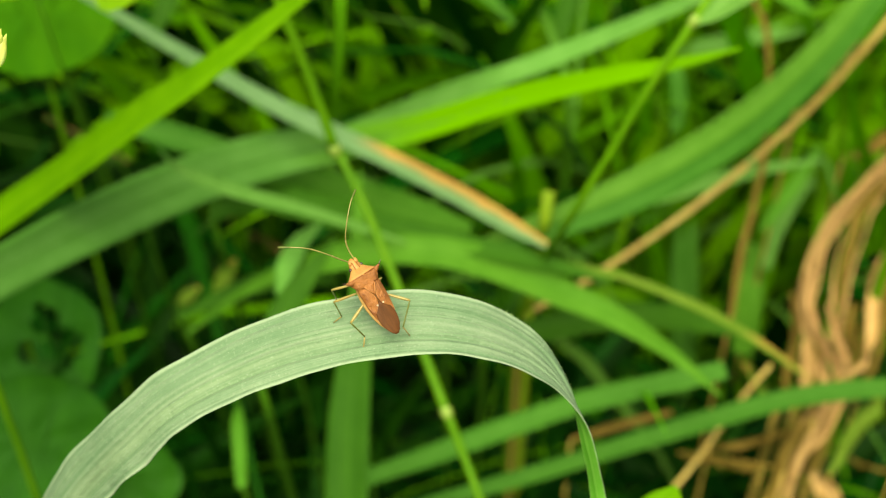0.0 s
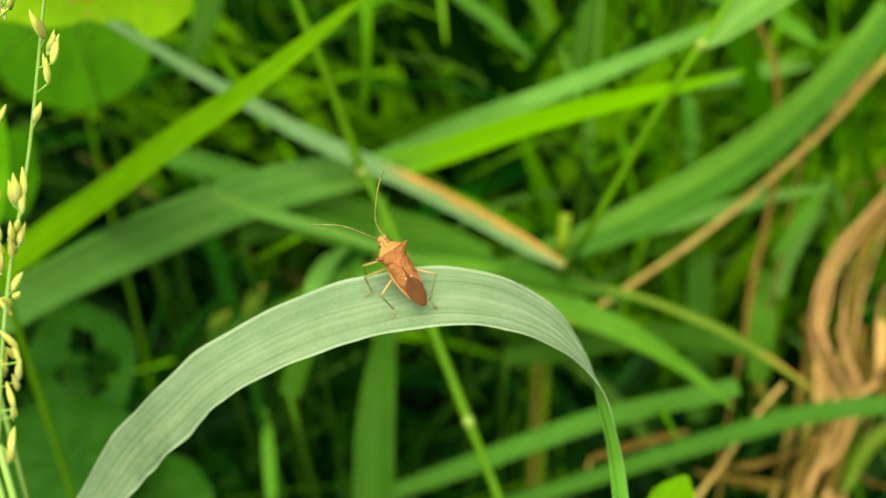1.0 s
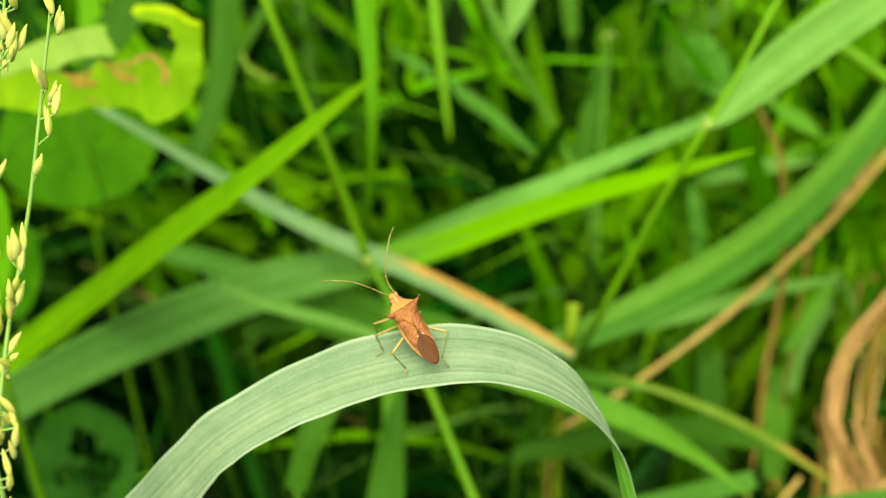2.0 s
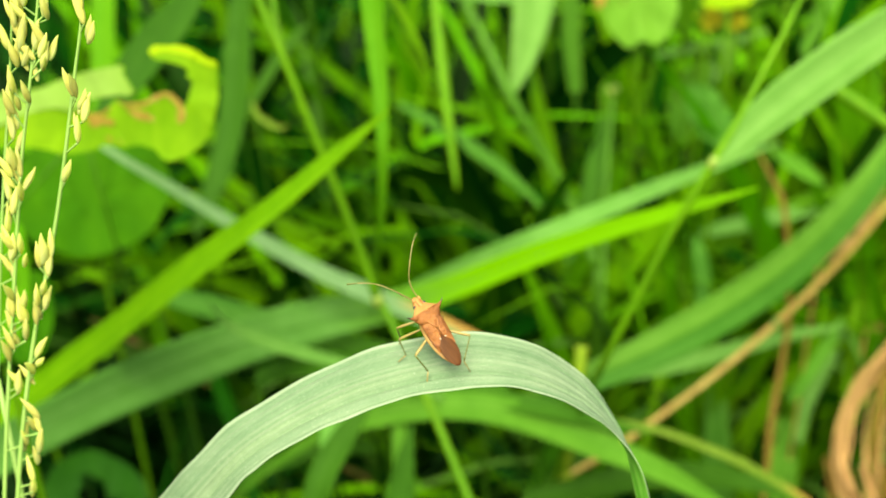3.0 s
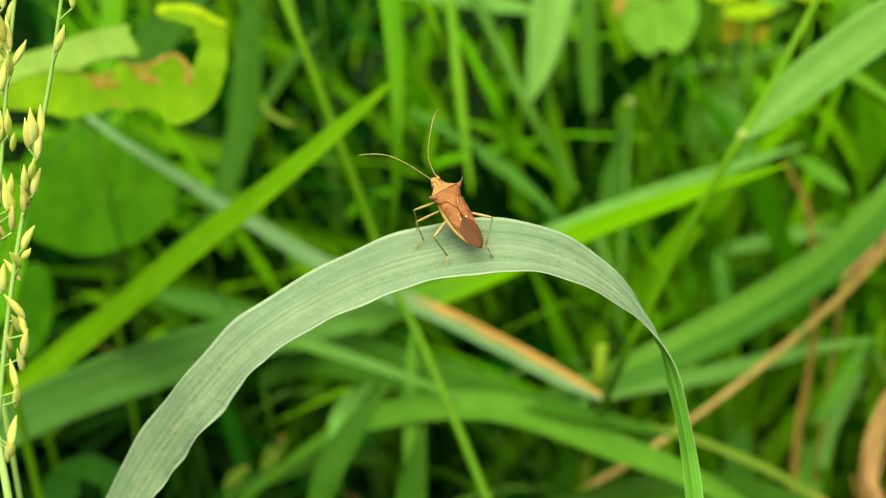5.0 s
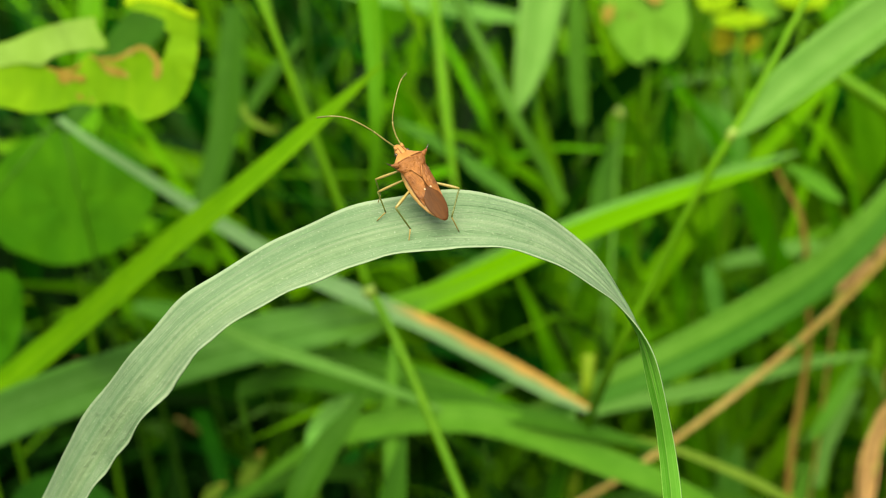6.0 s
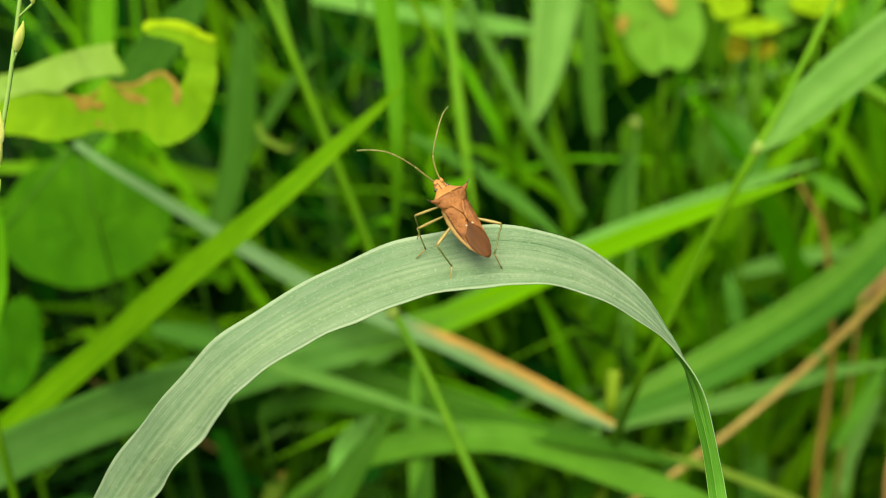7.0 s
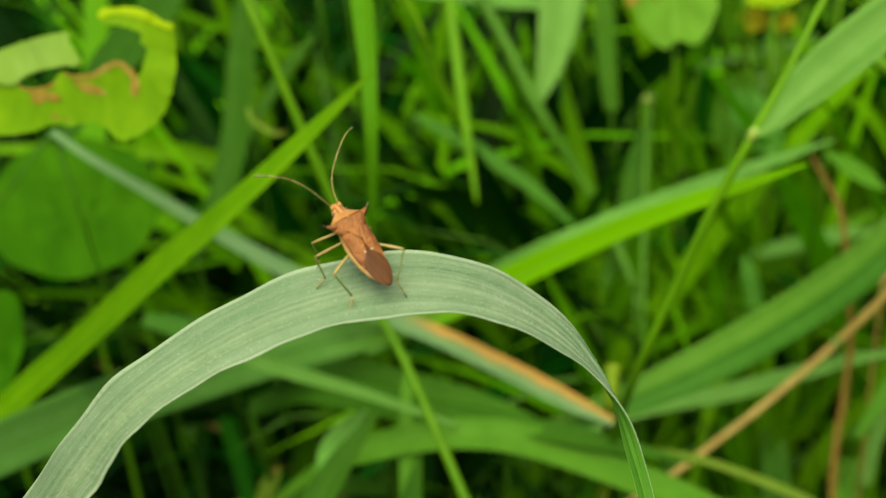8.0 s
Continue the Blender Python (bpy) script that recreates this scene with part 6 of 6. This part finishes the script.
leaf_piece("withered_edge", leaf, *HOOK, [(-17.4, -2.2), (-16.0, -2.6), (-13.4, -2.9), (-11.0, -2.5), (-9.7, -1.4), (-10.1, -2.7), (-11.9, -3.4), (-10.5, -3.8), (-8.8, -4.4), (-9.2, -5.4), (-11.4, -5.2), (-13.3, -5.8), (-14.5, -5.1), (-14.6, -3.9), (-16.0, -3.1)], TORN, 3, 0.25, "tan withered torn edge", 0.4, 0.08)
leaf_piece("withered_edge", leaf, *HOOK, [(-8.4, 0.1), (-6.4, -0.5), (-3.7, -0.5), (-1.6, 0.1), (0.8, 1.4), (3.2, 1.8), (5.1, 0.5), (6.5, -1.5), (6.5, -3.6), (5.6, -4.8), (4.7, -3.9), (5.2, -2.2), (4.2, -0.3), (2.8, 0.8), (1.5, 0.4), (-0.6, -0.6), (-2.7, -1.5), (-4.7, -1.4), (-6.8, -1.0)], TORN, 3, 0.25, "tan withered torn edge", 0.4, 0.08)
leaf_piece("withered_edge", leaf, *HOOK, [(-6.6, -1.3), (-4.7, -1.9), (-3.0, -2.3), (-1.0, -3.3), (-0.2, -4.3), (-2.0, -4.4), (-4.4, -3.8), (-5.6, -2.7)], TORN, 3, 0.25, "tan withered torn edge", 0.4, 0.08)
leaf_piece("withered_edge", leaf, *HOOK, [(-11.1, -7.8), (-8.8, -8.0), (-7.4, -9.0), (-9.9, -8.8)], TORN, 3, 0.25, "tan withered torn edge", 0.4, 0.08)
leaf_piece("curled_rim", leaf, *HOOK, [(-0.9, 10.2), (-0.1, 11.2), (2.6, 11.4), (6.0, 11.4), (8.9, 10.4), (11.4, 8.8), (13.7, 7.8), (13.1, 7.0), (10.1, 8.1), (7.4, 9.3), (4.7, 9.9), (1.9, 10.1), (0.2, 9.5), (-0.5, 9.4)], YELLOW_RIM, 3, 0.35, "yellow curled rim", 0.2, 0.3)
part("leaf_stalk", tube(bmesh.new(), [(*(hook_o + hook_r * -38), 0.8), (*(hook_o + hook_r * -60 + Vector((0, 10, -40))), 0.9), (*(hook_o + hook_r * -80 + Vector((0, 30, -130))), 1.0), (hook_o.x - 90, hook_o.y + 40, -4, 1.2)], 12, 7), STEM, hook_plant)
bud_bm = bmesh.new()
bmesh.ops.create_icosphere(bud_bm, subdivisions=3, radius=2.4 * MM)
for v in bud_bm.verts:
    v.co *= 1 + 0.12 * noise.noise(v.co * 900)
bud = part("flower_bud", bud_bm, JOINT)
tagged(bud, "small pale round flower bud on a thin stem", "flower bud")
bud.location = (0.0576, 0.3224, 0.2581)
leaf_piece("scorch_mark", lime_plant, (63.5, 314.9, 297.2), (0.9932, 0.1168, -0.0000), (-0.0632, 0.5369, 0.8413), [(-2.1, 8.5), (3.4, 8.5), (5.3, 4.0), (3.7, -0.2), (1.1, 1.1), (-0.9, 4.4)], TORN, 3, 2.2, "brown scorched patch", 1.5, 0.1)
leaf_piece("scorch_mark", lime_plant, (63.5, 314.9, 297.2), (0.9932, 0.1168, -0.0000), (-0.0632, 0.5369, 0.8413), [(-14.8, -0.2), (-10.7, 0.7), (-11.6, -3.6), (-14.5, -5.8)], TORN, 3, 2.2, "brown scorched patch", 1.5, 0.1)


# how the bent leaf sways, and the bug with it: seconds, turn in degrees and shift in mm about the crest of the leaf
SWAY = (
    (0.0, 0.72, -1.06, -1.27, -0.12, 0.66, -1.21),
    (0.5, 0.86, -1.29, -0.89, -0.28, -0.69, 0.01),
    (1.0, 1.21, -1.36, -0.91, 0.07, -3.42, 2.17),
    (1.5, 2.21, -1.74, -1.81, -0.23, -2.20, 1.12),
    (3.0, -1.05, -0.81, -1.27, 0.17, -2.21, -0.06),
    (3.5, 0.09, -1.01, -1.39, -0.12, -0.42, -0.44),
    (4.0, 0.02, -1.21, -1.93, -0.12, -0.67, -0.18),
    (5.5, -0.56, -1.19, -1.53, -0.31, 1.01, -1.13),
    (6.0, 0.31, -0.55, -2.38, -0.32, 1.28, -1.03),
    (6.5, 0.72, -1.34, -1.94, -0.29, 1.15, -1.18),
    (7.0, 0.25, -0.21, -2.04, -0.35, 0.04, -0.55),
    (7.5, 0.11, -1.19, -1.68, -0.12, -0.94, -0.21),
    (8.0, -2.53, -1.10, -0.79, -0.44, 4.13, -2.62),
)
# how each feeler turns at its base: seconds, degrees
FEELING = (
    ((0.0, 0, 0, 0), (1.7, 0, 0, 1), (3.5, -3, 2, 2), (4.2, -4, 4, 0), (5.5, -5, 8, -4), (6.5, -5, 9, -5), (7.0, -2, 3, -4), (7.5, 2, -4, -2), (8.0, 6, -12, 1)),
    ((0.0, 0, 1, 0), (1.7, -1, 0, 1), (3.5, -7, -6, 4), (4.2, -6, -4, 3), (5.5, -1, 0, -2), (6.5, 1, 0, -3), (7.0, 3, 0, -5), (7.5, 5, -1, -7), (8.0, 7, -2, -9)),
)


# how the grain heads drift sideways in the air: seconds, shift in mm
DRIFT = ((0.0, 2.3), (0.5, 1.9), (1.0, 0.5), (1.5, 0.2), (3.5, 0.0), (5.5, -0.2), (6.5, -0.4), (7.5, -0.7), (8.0, -0.7))


def motions():
    crest = Vector((0, 0, 0.356))
    sways = [(t, Matrix.Translation(crest + Vector((x, y, z)) * MM) @ pose(0, 0, 0, a, b, c) @ Matrix.Translation(-crest)) for t, a, b, c, x, y, z in SWAY]
    walk(bent, sways)
    walk(bug, [(t, m @ BUG_STANDS) for t, m in sways])
    for head in grain_heads:
        walk(head, [(t, pose(x * MM, 0, 0)) for t, x in DRIFT])
    for feeler, rows in zip(feelers, FEELING):
        x, y, z = feeler.matrix_basis.translation
        walk(feeler, [(t, pose(x, y, z, a, b, c)) for t, a, b, c in rows])


motions()
